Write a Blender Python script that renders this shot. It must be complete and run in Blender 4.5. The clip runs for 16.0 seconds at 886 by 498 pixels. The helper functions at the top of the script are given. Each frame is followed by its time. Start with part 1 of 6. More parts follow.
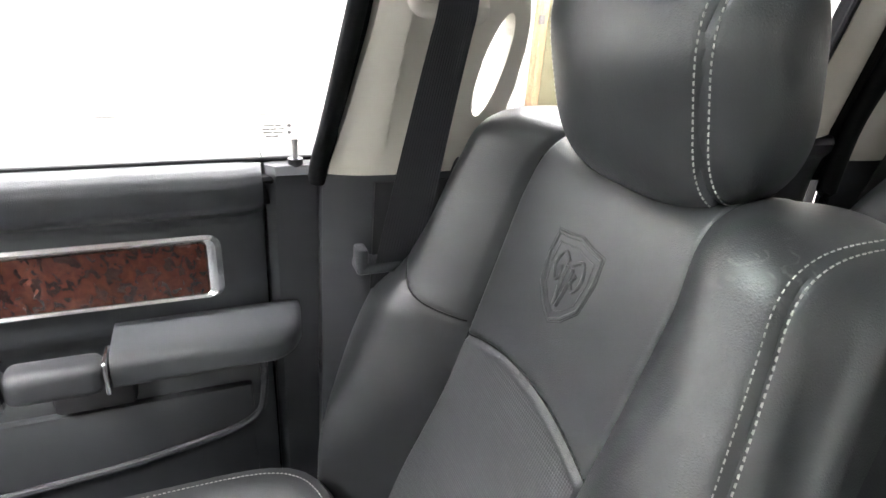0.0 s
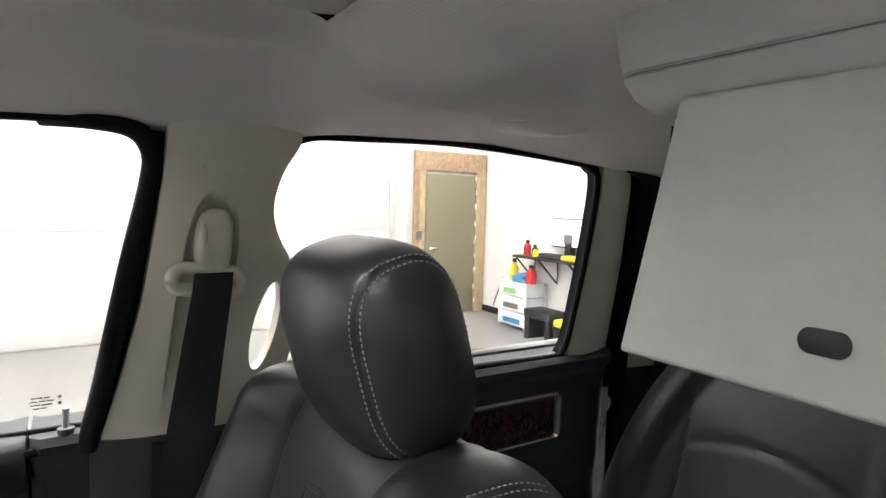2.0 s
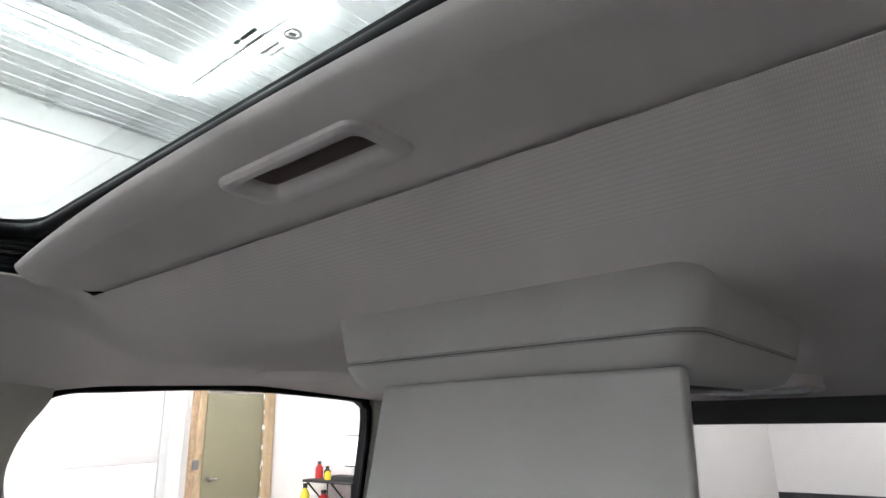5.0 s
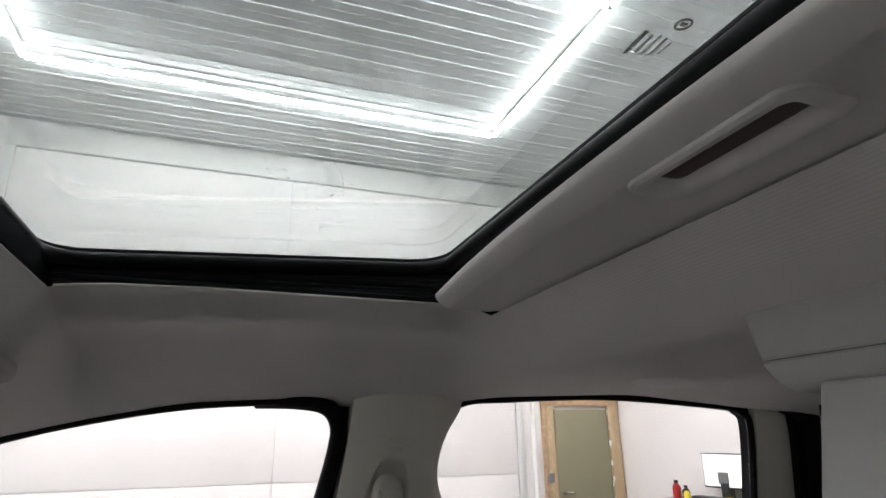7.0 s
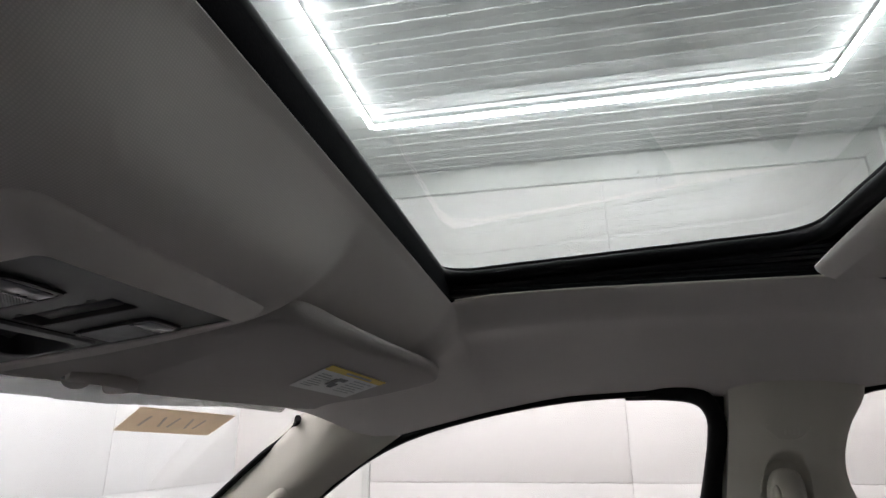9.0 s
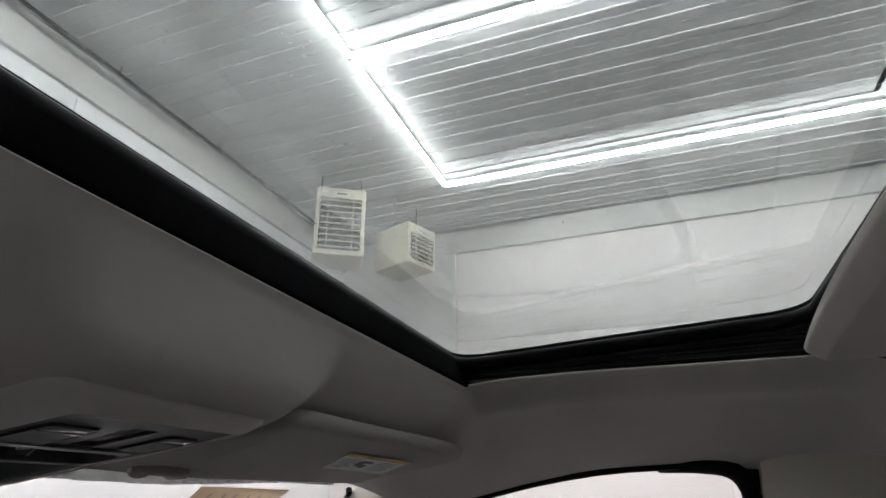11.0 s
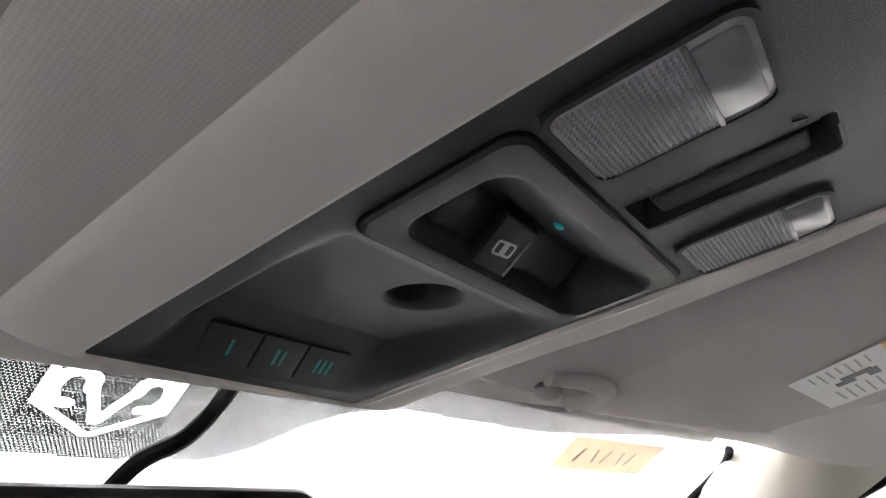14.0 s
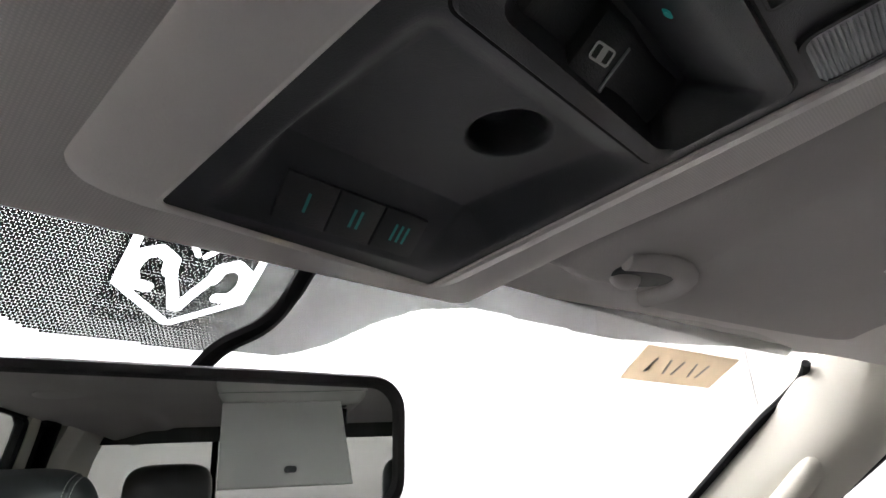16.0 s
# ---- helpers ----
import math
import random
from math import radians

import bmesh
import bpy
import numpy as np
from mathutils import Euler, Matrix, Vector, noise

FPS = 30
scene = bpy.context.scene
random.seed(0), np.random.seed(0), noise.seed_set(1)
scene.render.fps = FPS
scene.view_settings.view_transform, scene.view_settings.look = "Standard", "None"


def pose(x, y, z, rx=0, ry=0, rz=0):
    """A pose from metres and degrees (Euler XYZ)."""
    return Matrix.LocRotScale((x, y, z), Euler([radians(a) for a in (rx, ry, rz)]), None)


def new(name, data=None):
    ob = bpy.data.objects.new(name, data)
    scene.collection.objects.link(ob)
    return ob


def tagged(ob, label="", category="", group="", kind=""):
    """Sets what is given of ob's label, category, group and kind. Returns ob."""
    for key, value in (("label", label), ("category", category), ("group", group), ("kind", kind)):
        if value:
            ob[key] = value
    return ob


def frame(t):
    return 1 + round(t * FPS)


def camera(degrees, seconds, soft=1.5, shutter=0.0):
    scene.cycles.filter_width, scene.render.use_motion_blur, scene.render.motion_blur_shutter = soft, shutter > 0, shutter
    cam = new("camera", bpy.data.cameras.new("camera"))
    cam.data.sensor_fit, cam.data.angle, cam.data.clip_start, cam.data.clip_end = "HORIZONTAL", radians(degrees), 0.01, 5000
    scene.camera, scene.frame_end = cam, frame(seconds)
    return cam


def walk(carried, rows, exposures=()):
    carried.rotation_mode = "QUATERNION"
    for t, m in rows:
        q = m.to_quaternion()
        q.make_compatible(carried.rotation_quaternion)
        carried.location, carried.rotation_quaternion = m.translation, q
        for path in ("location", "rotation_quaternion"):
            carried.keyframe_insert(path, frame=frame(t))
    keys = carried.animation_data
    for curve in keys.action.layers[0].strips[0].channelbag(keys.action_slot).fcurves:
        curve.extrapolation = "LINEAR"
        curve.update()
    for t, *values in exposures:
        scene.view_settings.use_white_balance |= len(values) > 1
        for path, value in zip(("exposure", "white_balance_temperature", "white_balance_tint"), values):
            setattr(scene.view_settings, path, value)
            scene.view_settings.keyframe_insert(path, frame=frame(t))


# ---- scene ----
cam = camera(74.05, 16.0)
PATH = [
    (0, 0.0078, 0.3348, 1.5870, 65.38, -3.51, -111.76),
    (0.5, 0.0055, 0.2977, 1.6017, 70.40, -2.17, -113.37),
    (1, -0.0207, 0.2792, 1.6325, 75.21, -2.11, -115.78),
    (1.5, -0.0409, 0.2622, 1.6490, 79.51, -1.99, -118.11),
    (2, -0.1362, 0.2002, 1.6773, 85.44, -1.53, -121.86),
    (2.5, -0.1825, 0.2071, 1.6779, 93.72, -1.27, -128.16),
    (3, -0.2100, 0.1968, 1.6797, 97.98, -0.54, -135.50),
    (3.2, -0.2112, 0.1951, 1.6830, 99.61, -0.26, -138.49),
    (5.3, -0.2400, 0.2408, 1.7206, 106.80, 1.28, -140.77),
    (5.5, -0.2328, 0.2440, 1.7205, 107.16, 1.26, -137.48),
    (6, -0.2142, 0.2569, 1.7124, 107.32, 1.41, -128.25),
    (6.5, -0.2174, 0.2698, 1.7115, 107.77, 1.04, -118.08),
    (7, -0.2100, 0.2856, 1.7085, 107.96, 0.91, -110.10),
    (7.5, -0.1981, 0.3112, 1.6970, 108.04, 0.85, -103.39),
    (8, -0.1869, 0.3443, 1.6875, 108.28, 0.74, -95.50),
    (8.5, -0.2043, 0.3525, 1.6885, 108.40, 0.76, -86.93),
    (9, -0.2354, 0.3245, 1.6948, 108.40, 0.38, -78.39),
    (9.2, -0.2473, 0.3122, 1.7030, 108.07, 0.45, -76.43),
    (11.3, -0.2988, 0.2103, 1.7197, 113.76, 0.50, -69.52),
    (11.5, -0.2993, 0.2542, 1.7081, 113.97, 0.72, -69.55),
    (12, -0.2485, 0.3850, 1.6943, 113.99, 1.06, -68.01),
    (12.5, -0.2219, 0.4438, 1.6987, 114.49, 1.31, -62.71),
    (13, -0.1983, 0.4767, 1.7031, 114.57, 1.10, -57.37),
    (13.5, -0.1650, 0.5055, 1.6877, 114.37, 1.38, -53.57),
    (14, -0.1475, 0.5378, 1.6775, 114.04, 1.74, -50.55),
    (14.5, -0.1344, 0.5577, 1.6651, 113.64, 2.13, -48.45),
    (15, -0.1338, 0.5675, 1.6552, 112.53, 2.48, -46.98),
    (15.5, -0.1335, 0.5686, 1.6496, 111.36, 2.77, -46.14),
    (16, -0.1363, 0.5700, 1.6441, 110.26, 3.01, -45.56),
]
EXPOSURES = [(0, 3.3, 6400, 11), (0.5, 3.05, 6400, 11), (1, 2.7, 6500, 10), (1.5, 2.3, 6500, 11), (2, 1.95, 6500, 11), (2.5, 1.75, 6400, 11), (3, 1.7, 6350, 12), (5.3, 1.95, 6150, 12), (6.5, 1.55, 6250, 13), (8, 0.9, 6350, 14), (9, 0.95, 6350, 14), (11.3, 0.75, 6350, 15), (12, 0.95, 6650, 17), (12.5, 1.1, 6750, 20), (13, 1.4, 6650, 21), (13.5, 2.15, 6500, 15), (14, 2.8, 6350, 13), (14.5, 2.95, 6350, 13), (15, 2.8, 6350, 13), (15.5, 2.5, 6350, 12), (16, 2.15, 6350, 12)]
walk(cam, [(t, pose(*p)) for t, *p in PATH], EXPOSURES)

# ---------------------------------------------------------------- world and lights
world = bpy.data.worlds.new("world")
scene.world = world
world.use_nodes = True
world.node_tree.nodes["Background"].inputs[0].default_value = (0.9, 0.95, 1.0, 1)
world.node_tree.nodes["Background"].inputs[1].default_value = 0.05
LED_POWER = 51.0


# ---------------------------------------------------------------- materials
def material(name, col, rough=0.5, metal=0.0, vary=0.12, vscale=6.0, grain=0.0, gscale=300.0, coat=0.0, spec=0.5):
    m = bpy.data.materials.new(name)
    m.use_nodes = True
    nt = m.node_tree
    b = nt.nodes["Principled BSDF"]
    b.inputs["Metallic"].default_value = metal
    b.inputs["Coat Weight"].default_value = coat
    b.inputs["Specular IOR Level"].default_value = spec
    tc = nt.nodes.new("ShaderNodeTexCoord")
    n1 = nt.nodes.new("ShaderNodeTexNoise")
    n1.inputs["Scale"].default_value, n1.inputs["Detail"].default_value = vscale, 6
    nt.links.new(tc.outputs["Object"], n1.inputs["Vector"])
    ramp = nt.nodes.new("ShaderNodeMapRange")
    ramp.inputs["From Min"].default_value, ramp.inputs["From Max"].default_value = 0.3, 0.7
    ramp.inputs["To Min"].default_value, ramp.inputs["To Max"].default_value = 1 - vary, 1 + vary
    nt.links.new(n1.outputs["Fac"], ramp.inputs["Value"])
    mul = nt.nodes.new("ShaderNodeVectorMath")
    mul.operation = "SCALE"
    mul.inputs[0].default_value = col
    nt.links.new(ramp.outputs["Result"], mul.inputs["Scale"])
    nt.links.new(mul.outputs["Vector"], b.inputs["Base Color"])
    rr = nt.nodes.new("ShaderNodeMapRange")
    rr.inputs["From Min"].default_value, rr.inputs["From Max"].default_value = 0.3, 0.7
    rr.inputs["To Min"].default_value, rr.inputs["To Max"].default_value = max(0.02, rough - 0.06), rough + 0.06
    nt.links.new(n1.outputs["Fac"], rr.inputs["Value"])
    nt.links.new(rr.outputs["Result"], b.inputs["Roughness"])
    if grain:
        n2 = nt.nodes.new("ShaderNodeTexNoise")
        n2.inputs["Scale"].default_value, n2.inputs["Detail"].default_value = gscale, 3
        nt.links.new(tc.outputs["Object"], n2.inputs["Vector"])
        bump = nt.nodes.new("ShaderNodeBump")
        bump.inputs["Strength"].default_value, bump.inputs["Distance"].default_value = grain, 0.001
        nt.links.new(n2.outputs["Fac"], bump.inputs["Height"])
        nt.links.new(bump.outputs["Normal"], b.inputs["Normal"])
    return m


def nodes_of(m):
    return m.node_tree, m.node_tree.nodes["Principled BSDF"]


def weave(m, sx, sy, strength, dist=0.0006, gaps=0.0):
    """Crossed threads as relief over a fabric, threads per metre along x and y."""
    nt, b = nodes_of(m)
    tc = nt.nodes.new("ShaderNodeTexCoord")
    lay = nt.nodes.new("ShaderNodeMapping")
    lay.vector_type = "POINT"
    lay.inputs["Rotation"].default_value = (radians(38), 0, 0)
    nt.links.new(tc.outputs["Object"], lay.inputs["Vector"])
    waves = []
    for axis, s in (("X", sx), ("Y", sy)):
        w = nt.nodes.new("ShaderNodeTexWave")
        w.bands_direction = axis
        w.inputs["Scale"].default_value = s / 20 * 2 * math.pi
        w.inputs["Distortion"].default_value = 0.6
        nt.links.new(lay.outputs["Vector"], w.inputs["Vector"])
        waves.append(w)
    mix = nt.nodes.new("ShaderNodeMath")
    mix.operation = "MULTIPLY"
    nt.links.new(waves[0].outputs["Fac"], mix.inputs[0])
    nt.links.new(waves[1].outputs["Fac"], mix.inputs[1])
    bump = nt.nodes.new("ShaderNodeBump")
    bump.inputs["Strength"].default_value, bump.inputs["Distance"].default_value = strength, dist
    nt.links.new(mix.outputs[0], bump.inputs["Height"])
    nt.links.new(bump.outputs["Normal"], b.inputs["Normal"])
    if gaps:
        # base colour darker in the hollows of the weave, paler on the threads
        tone = nt.nodes.new("ShaderNodeMapRange")
        tone.inputs["From Max"].default_value = 0.6
        tone.inputs["To Min"].default_value, tone.inputs["To Max"].default_value = 1 - gaps, 1 + gaps * 0.5
        nt.links.new(mix.outputs[0], tone.inputs["Value"])
        mul = nt.nodes.new("ShaderNodeVectorMath")
        mul.operation = "SCALE"
        nt.links.new(b.inputs["Base Color"].links[0].from_socket, mul.inputs[0])
        nt.links.new(tone.outputs["Result"], mul.inputs["Scale"])
        nt.links.new(mul.outputs["Vector"], b.inputs["Base Color"])


def leather_material(name, col, perforated=False):
    m = material(name, col, 0.35, vary=0.07, vscale=9, spec=0.75)
    nt, b = nodes_of(m)
    nt.links.remove(b.inputs["Roughness"].links[0])
    b.inputs["Roughness"].default_value = 0.35
    tc = nt.nodes.new("ShaderNodeTexCoord")
    vo = nt.nodes.new("ShaderNodeTexVoronoi")
    vo.inputs["Scale"].default_value = 420 if not perforated else 300
    vo.feature = "F1" if perforated else "DISTANCE_TO_EDGE"
    if perforated:
        vo.inputs["Randomness"].default_value = 0.0
    nt.links.new(tc.outputs["Object"], vo.inputs["Vector"])
    n2 = nt.nodes.new("ShaderNodeTexNoise")
    n2.inputs["Scale"].default_value, n2.inputs["Detail"].default_value = 26, 5
    nt.links.new(tc.outputs["Object"], n2.inputs["Vector"])
    add = nt.nodes.new("ShaderNodeMath")
    add.operation = "MULTIPLY_ADD"
    add.inputs[1].default_value = 1.3
    nt.links.new(n2.outputs["Fac"], add.inputs[0])
    nt.links.new(vo.outputs["Distance"], add.inputs[2])
    bump = nt.nodes.new("ShaderNodeBump")
    bump.inputs["Strength"].default_value, bump.inputs["Distance"].default_value = (0.5 if perforated else 0.22), 0.0012
    nt.links.new(add.outputs[0], bump.inputs["Height"])
    nt.links.new(bump.outputs["Normal"], b.inputs["Normal"])
    return m


def wood_material():
    m = material("burl_wood", (0.10, 0.03, 0.018), 0.22, coat=1.0)
    nt, b = nodes_of(m)
    tc = nt.nodes.new("ShaderNodeTexCoord")
    mp = nt.nodes.new("ShaderNodeMapping")
    mp.inputs["Scale"].default_value = (1, 1.15, .9)
    nt.links.new(tc.outputs["Object"], mp.inputs["Vector"])
    n = nt.nodes.new("ShaderNodeTexNoise")
    n.inputs["Scale"].default_value, n.inputs["Detail"].default_value, n.inputs["Distortion"].default_value = 75, 6, 0.7
    nt.links.new(mp.outputs["Vector"], n.inputs["Vector"])
    cr = nt.nodes.new("ShaderNodeValToRGB")
    cr.color_ramp.elements[0].position, cr.color_ramp.elements[0].color = 0.30, (0.036, 0.011, 0.008, 1)
    cr.color_ramp.elements[1].position, cr.color_ramp.elements[1].color = 0.78, (0.105, 0.032, 0.020, 1)
    nt.links.new(n.outputs["Fac"], cr.inputs["Fac"])
    nt.links.new(cr.outputs["Color"], b.inputs["Base Color"])
    return m


def glass_material(name, tint, gloss=1.0, dirt=0.0):
    m = bpy.data.materials.new(name)
    m.use_nodes = True
    nt = m.node_tree
    nt.nodes.remove(nt.nodes["Principled BSDF"])
    out = nt.nodes["Material Output"]
    tr = nt.nodes.new("ShaderNodeBsdfTransparent")
    tr.inputs["Color"].default_value = (*tint, 1)
    gl = nt.nodes.new("ShaderNodeBsdfGlossy")
    gl.inputs["Roughness"].default_value = 0.02
    fr = nt.nodes.new("ShaderNodeLayerWeight")
    fr.inputs["Blend"].default_value = 0.5
    p5 = nt.nodes.new("ShaderNodeMath")
    p5.operation = "POWER"
    p5.inputs[1].default_value = 5.0
    nt.links.new(fr.outputs["Facing"], p5.inputs[0])
    mul = nt.nodes.new("ShaderNodeMath")
    mul.operation = "MULTIPLY_ADD"
    mul.inputs[1].default_value, mul.inputs[2].default_value = gloss * 0.9, gloss * 0.035
    nt.links.new(p5.outputs[0], mul.inputs[0])
    mx = nt.nodes.new("ShaderNodeMixShader")
    nt.links.new(mul.outputs[0], mx.inputs[0])
    nt.links.new(tr.outputs[0], mx.inputs[1])
    nt.links.new(gl.outputs[0], mx.inputs[2])
    last = mx
    if dirt:
        tc = nt.nodes.new("ShaderNodeTexCoord")
        n = nt.nodes.new("ShaderNodeTexNoise")
        n.inputs["Scale"].default_value, n.inputs["Detail"].default_value = 70, 8
        nt.links.new(tc.outputs["Object"], n.inputs["Vector"])
        n3 = nt.nodes.new("ShaderNodeTexNoise")
        n3.inputs["Scale"].default_value, n3.inputs["Detail"].default_value = 7, 4
        nt.links.new(tc.outputs["Object"], n3.inputs["Vector"])
        pr = nt.nodes.new("ShaderNodeMath")
        pr.operation = "MULTIPLY"
        nt.links.new(n.outputs["Fac"], pr.inputs[0])
        nt.links.new(n3.outputs["Fac"], pr.inputs[1])
        mr = nt.nodes.new("ShaderNodeMapRange")
        mr.inputs["From Min"].default_value, mr.inputs["From Max"].default_value = 0.2, 0.42
        mr.inputs["To Min"].default_value, mr.inputs["To Max"].default_value = dirt * 0.4, dirt * 1.6
        nt.links.new(pr.outputs[0], mr.inputs["Value"])
        sp = nt.nodes.new("ShaderNodeTexNoise")
        sp.inputs["Scale"].default_value, sp.inputs["Detail"].default_value = 330, 3
        nt.links.new(tc.outputs["Object"], sp.inputs["Vector"])
        dots = nt.nodes.new("ShaderNodeMapRange")
        dots.inputs["From Min"].default_value, dots.inputs["From Max"].default_value = 0.60, 0.70
        dots.inputs["To Min"].default_value, dots.inputs["To Max"].default_value = 0.0, dirt * 5
        nt.links.new(sp.outputs["Fac"], dots.inputs["Value"])
        spread = nt.nodes.new("ShaderNodeMath")
        spread.operation = "MULTIPLY_ADD"
        nt.links.new(dots.outputs["Result"], spread.inputs[0])
        nt.links.new(n3.outputs["Fac"], spread.inputs[1])
        nt.links.new(mr.outputs["Result"], spread.inputs[2])
        tl = nt.nodes.new("ShaderNodeBsdfTranslucent")
        tl.inputs["Color"].default_value = (0.8, 0.85, 0.85, 1)
        m2 = nt.nodes.new("ShaderNodeMixShader")
        nt.links.new(spread.outputs[0], m2.inputs[0])
        nt.links.new(mx.outputs[0], m2.inputs[1])
        nt.links.new(tl.outputs[0], m2.inputs[2])
        last = m2
    nt.links.new(last.outputs[0], out.inputs["Surface"])
    return m


def glow_material(name, col, strength):
    m = bpy.data.materials.new(name)
    m.use_nodes = True
    nt, b = nodes_of(m)
    b.inputs["Base Color"].default_value = (*col, 1)
    b.inputs["Emission Color"].default_value = (*col, 1)
    b.inputs["Emission Strength"].default_value = strength
    return m


HEADLINER = material("headliner_fabric", (0.76, 0.712, 0.688), 0.9, vary=0.05, vscale=3, spec=0.15)
weave(HEADLINER, 750, 940, 0.13, 0.0004, 0.085)
TRIM = material("beige_plastic", (0.68, 0.645, 0.57), 0.55, vary=0.04, vscale=4, grain=0.25, gscale=900, spec=0.4)
TRIMGREY = material("screen_grey_plastic", (0.44, 0.422, 0.402), 0.5, vary=0.03, grain=0.2, gscale=900, spec=0.4)
GREYTRIM = material("warm_grey_plastic", (0.76, 0.71, 0.69), 0.5, vary=0.04, vscale=5, grain=0.25, gscale=900, spec=0.4)
VISOR = material("visor_cloth", (0.46, 0.428, 0.415), 0.85, vary=0.05, vscale=5, grain=0.3, gscale=700, spec=0.2)
SHADECLOTH = material("shade_cloth", (0.76, 0.715, 0.69), 0.9, vary=0.05, vscale=4, grain=0.2, gscale=900, spec=0.15)
# grey plastic darkened to brown: the shade inside the grip as colour
GRIPSHADE = material("grip_shade_brown", (0.27, 0.215, 0.20), 0.6, vary=0.05, spec=0.3)
LEATHER = leather_material("black_leather", (0.034, 0.036, 0.038))


def scuff(m, centre, radius, col):
    """A patch of worn, paler streaks on a hide."""
    nt, b = nodes_of(m)
    tc = nt.nodes.new("ShaderNodeTexCoord")
    dist = nt.nodes.new("ShaderNodeVectorMath")
    dist.operation = "DISTANCE"
    dist.inputs[1].default_value = centre
    nt.links.new(tc.outputs["Object"], dist.inputs[0])
    near = nt.nodes.new("ShaderNodeMapRange")
    near.inputs["From Min"].default_value, near.inputs["From Max"].default_value = radius, radius * .3
    nt.links.new(dist.outputs["Value"], near.inputs["Value"])
    n = nt.nodes.new("ShaderNodeTexNoise")
    n.inputs["Scale"].default_value, n.inputs["Detail"].default_value, n.inputs["Distortion"].default_value = 70, 6, 1.2
    nt.links.new(tc.outputs["Object"], n.inputs["Vector"])
    cut = nt.nodes.new("ShaderNodeMapRange")
    cut.inputs["From Min"].default_value, cut.inputs["From Max"].default_value = .54, .66
    cut.inputs["To Max"].default_value = .55
    nt.links.new(n.outputs["Fac"], cut.inputs["Value"])
    mul = nt.nodes.new("ShaderNodeMath")
    mul.operation = "MULTIPLY"
    nt.links.new(near.outputs["Result"], mul.inputs[0])
    nt.links.new(cut.outputs["Result"], mul.inputs[1])
    mix = nt.nodes.new("ShaderNodeMix")
    mix.data_type = "RGBA"
    mix.inputs[7].default_value = (*col, 1)
    old = b.inputs["Base Color"].links[0].from_socket
    nt.links.new(mul.outputs[0], mix.inputs[0])
    nt.links.new(old, mix.inputs[6])
    nt.links.new(mix.outputs[2], b.inputs["Base Color"])


scuff(LEATHER, (.250, -.002, 1.428), .040, (.20, .205, .205))
scuff(LEATHER, (.350, -.037, 1.606), .022, (.16, .165, .165))
PERF = leather_material("perforated_leather", (0.052, 0.054, 0.056), True)
CONSOLEBLACK = material("console_black", (0.026, 0.027, 0.032), 0.42, vary=0.05, vscale=20, grain=0.3, gscale=1800, spec=0.45)
BLACK = material("black_plastic", (0.020, 0.020, 0.022), 0.5, vary=0.15, grain=0.35, gscale=1200)
CHARCOAL = material("charcoal_plastic", (0.037, 0.039, 0.043), 0.48, vary=0.12, vscale=8, grain=0.4, gscale=900)
DOORPAD = material("slate_vinyl", (0.042, 0.045, 0.049), 0.46, vary=0.1, vscale=7, grain=0.4, gscale=700)
RUBBER = material("black_rubber", (0.007, 0.007, 0.008), 0.55, vary=0.2, spec=0.10)
GAITER = material("folded_rubber", (0.010, 0.010, 0.012), 0.38, vary=0.2, spec=0.45)
FOAM = material("black_foam_strip", (0.006, 0.006, 0.007), 0.85, vary=0.2, grain=0.3, gscale=700, spec=0.04)
GLOSSBLACK = material("gloss_black", (0.01, 0.01, 0.011), 0.2)
BELT = material("belt_webbing", (0.022, 0.022, 0.026), 0.7, vary=0.1)
CHROME = material("chrome", (0.93, 0.94, 0.95), 0.17, metal=1.0, vary=0.03)
WOOD = wood_material()
THREAD = material("grey_thread", (0.36, 0.355, 0.335), 0.8, vary=0.15, vscale=60)
WHITEPRINT = material("white_print", (0.8, 0.8, 0.78), 0.7, vary=0.03)
GREYPRINT = material("grey_print", (0.16, 0.16, 0.16), 0.7, vary=0.03)
PALEPRINT = material("pale_grey_print", (0.38, 0.38, 0.38), 0.7, vary=0.03)
YELLOWPRINT = material("yellow_print", (0.75, 0.55, 0.08), 0.6, vary=0.03)
TAN = material("tan_paper", (0.66, 0.58, 0.48), 0.8, vary=0.06, vscale=30)


def let_through(m, share):
    """Thin paper: part of the light from behind comes through."""
    nt, b = nodes_of(m)
    tl = nt.nodes.new("ShaderNodeBsdfTranslucent")
    nt.links.new(b.inputs["Base Color"].links[0].from_socket, tl.inputs["Color"])
    mx = nt.nodes.new("ShaderNodeMixShader")
    mx.inputs[0].default_value = share
    nt.links.new(b.outputs[0], mx.inputs[1])
    nt.links.new(tl.outputs[0], mx.inputs[2])
    nt.links.new(mx.outputs[0], nt.nodes["Material Output"].inputs["Surface"])


let_through(TAN, 0.55)
TEAL = material("teal_print", (0.05, 0.36, 0.33), 0.5, vary=0.02)
TEALGLOW = glow_material("teal_lamp", (0.01, 0.22, 0.19), 0.05)
PINMETAL = material("dull_metal", (0.42, 0.42, 0.43), 0.35, metal=0.6)
MIRROR = material("mirror_silver", (0.46, 0.48, 0.47), 0.01, metal=1.0, vary=0.0)
MIRROR.node_tree.nodes["Principled BSDF"].inputs["Roughness"].default_value = 0.0
for l in list(MIRROR.node_tree.links):
    if l.to_socket.name == "Roughness":
        MIRROR.node_tree.links.remove(l)
WINDOW = glass_material("clear_window", (0.82, 0.83, 0.82), 0.8)
SUNGLASS = glass_material("dusty_sunroof_glass", (0.50, 0.527, 0.517), 0.5, dirt=0.05)
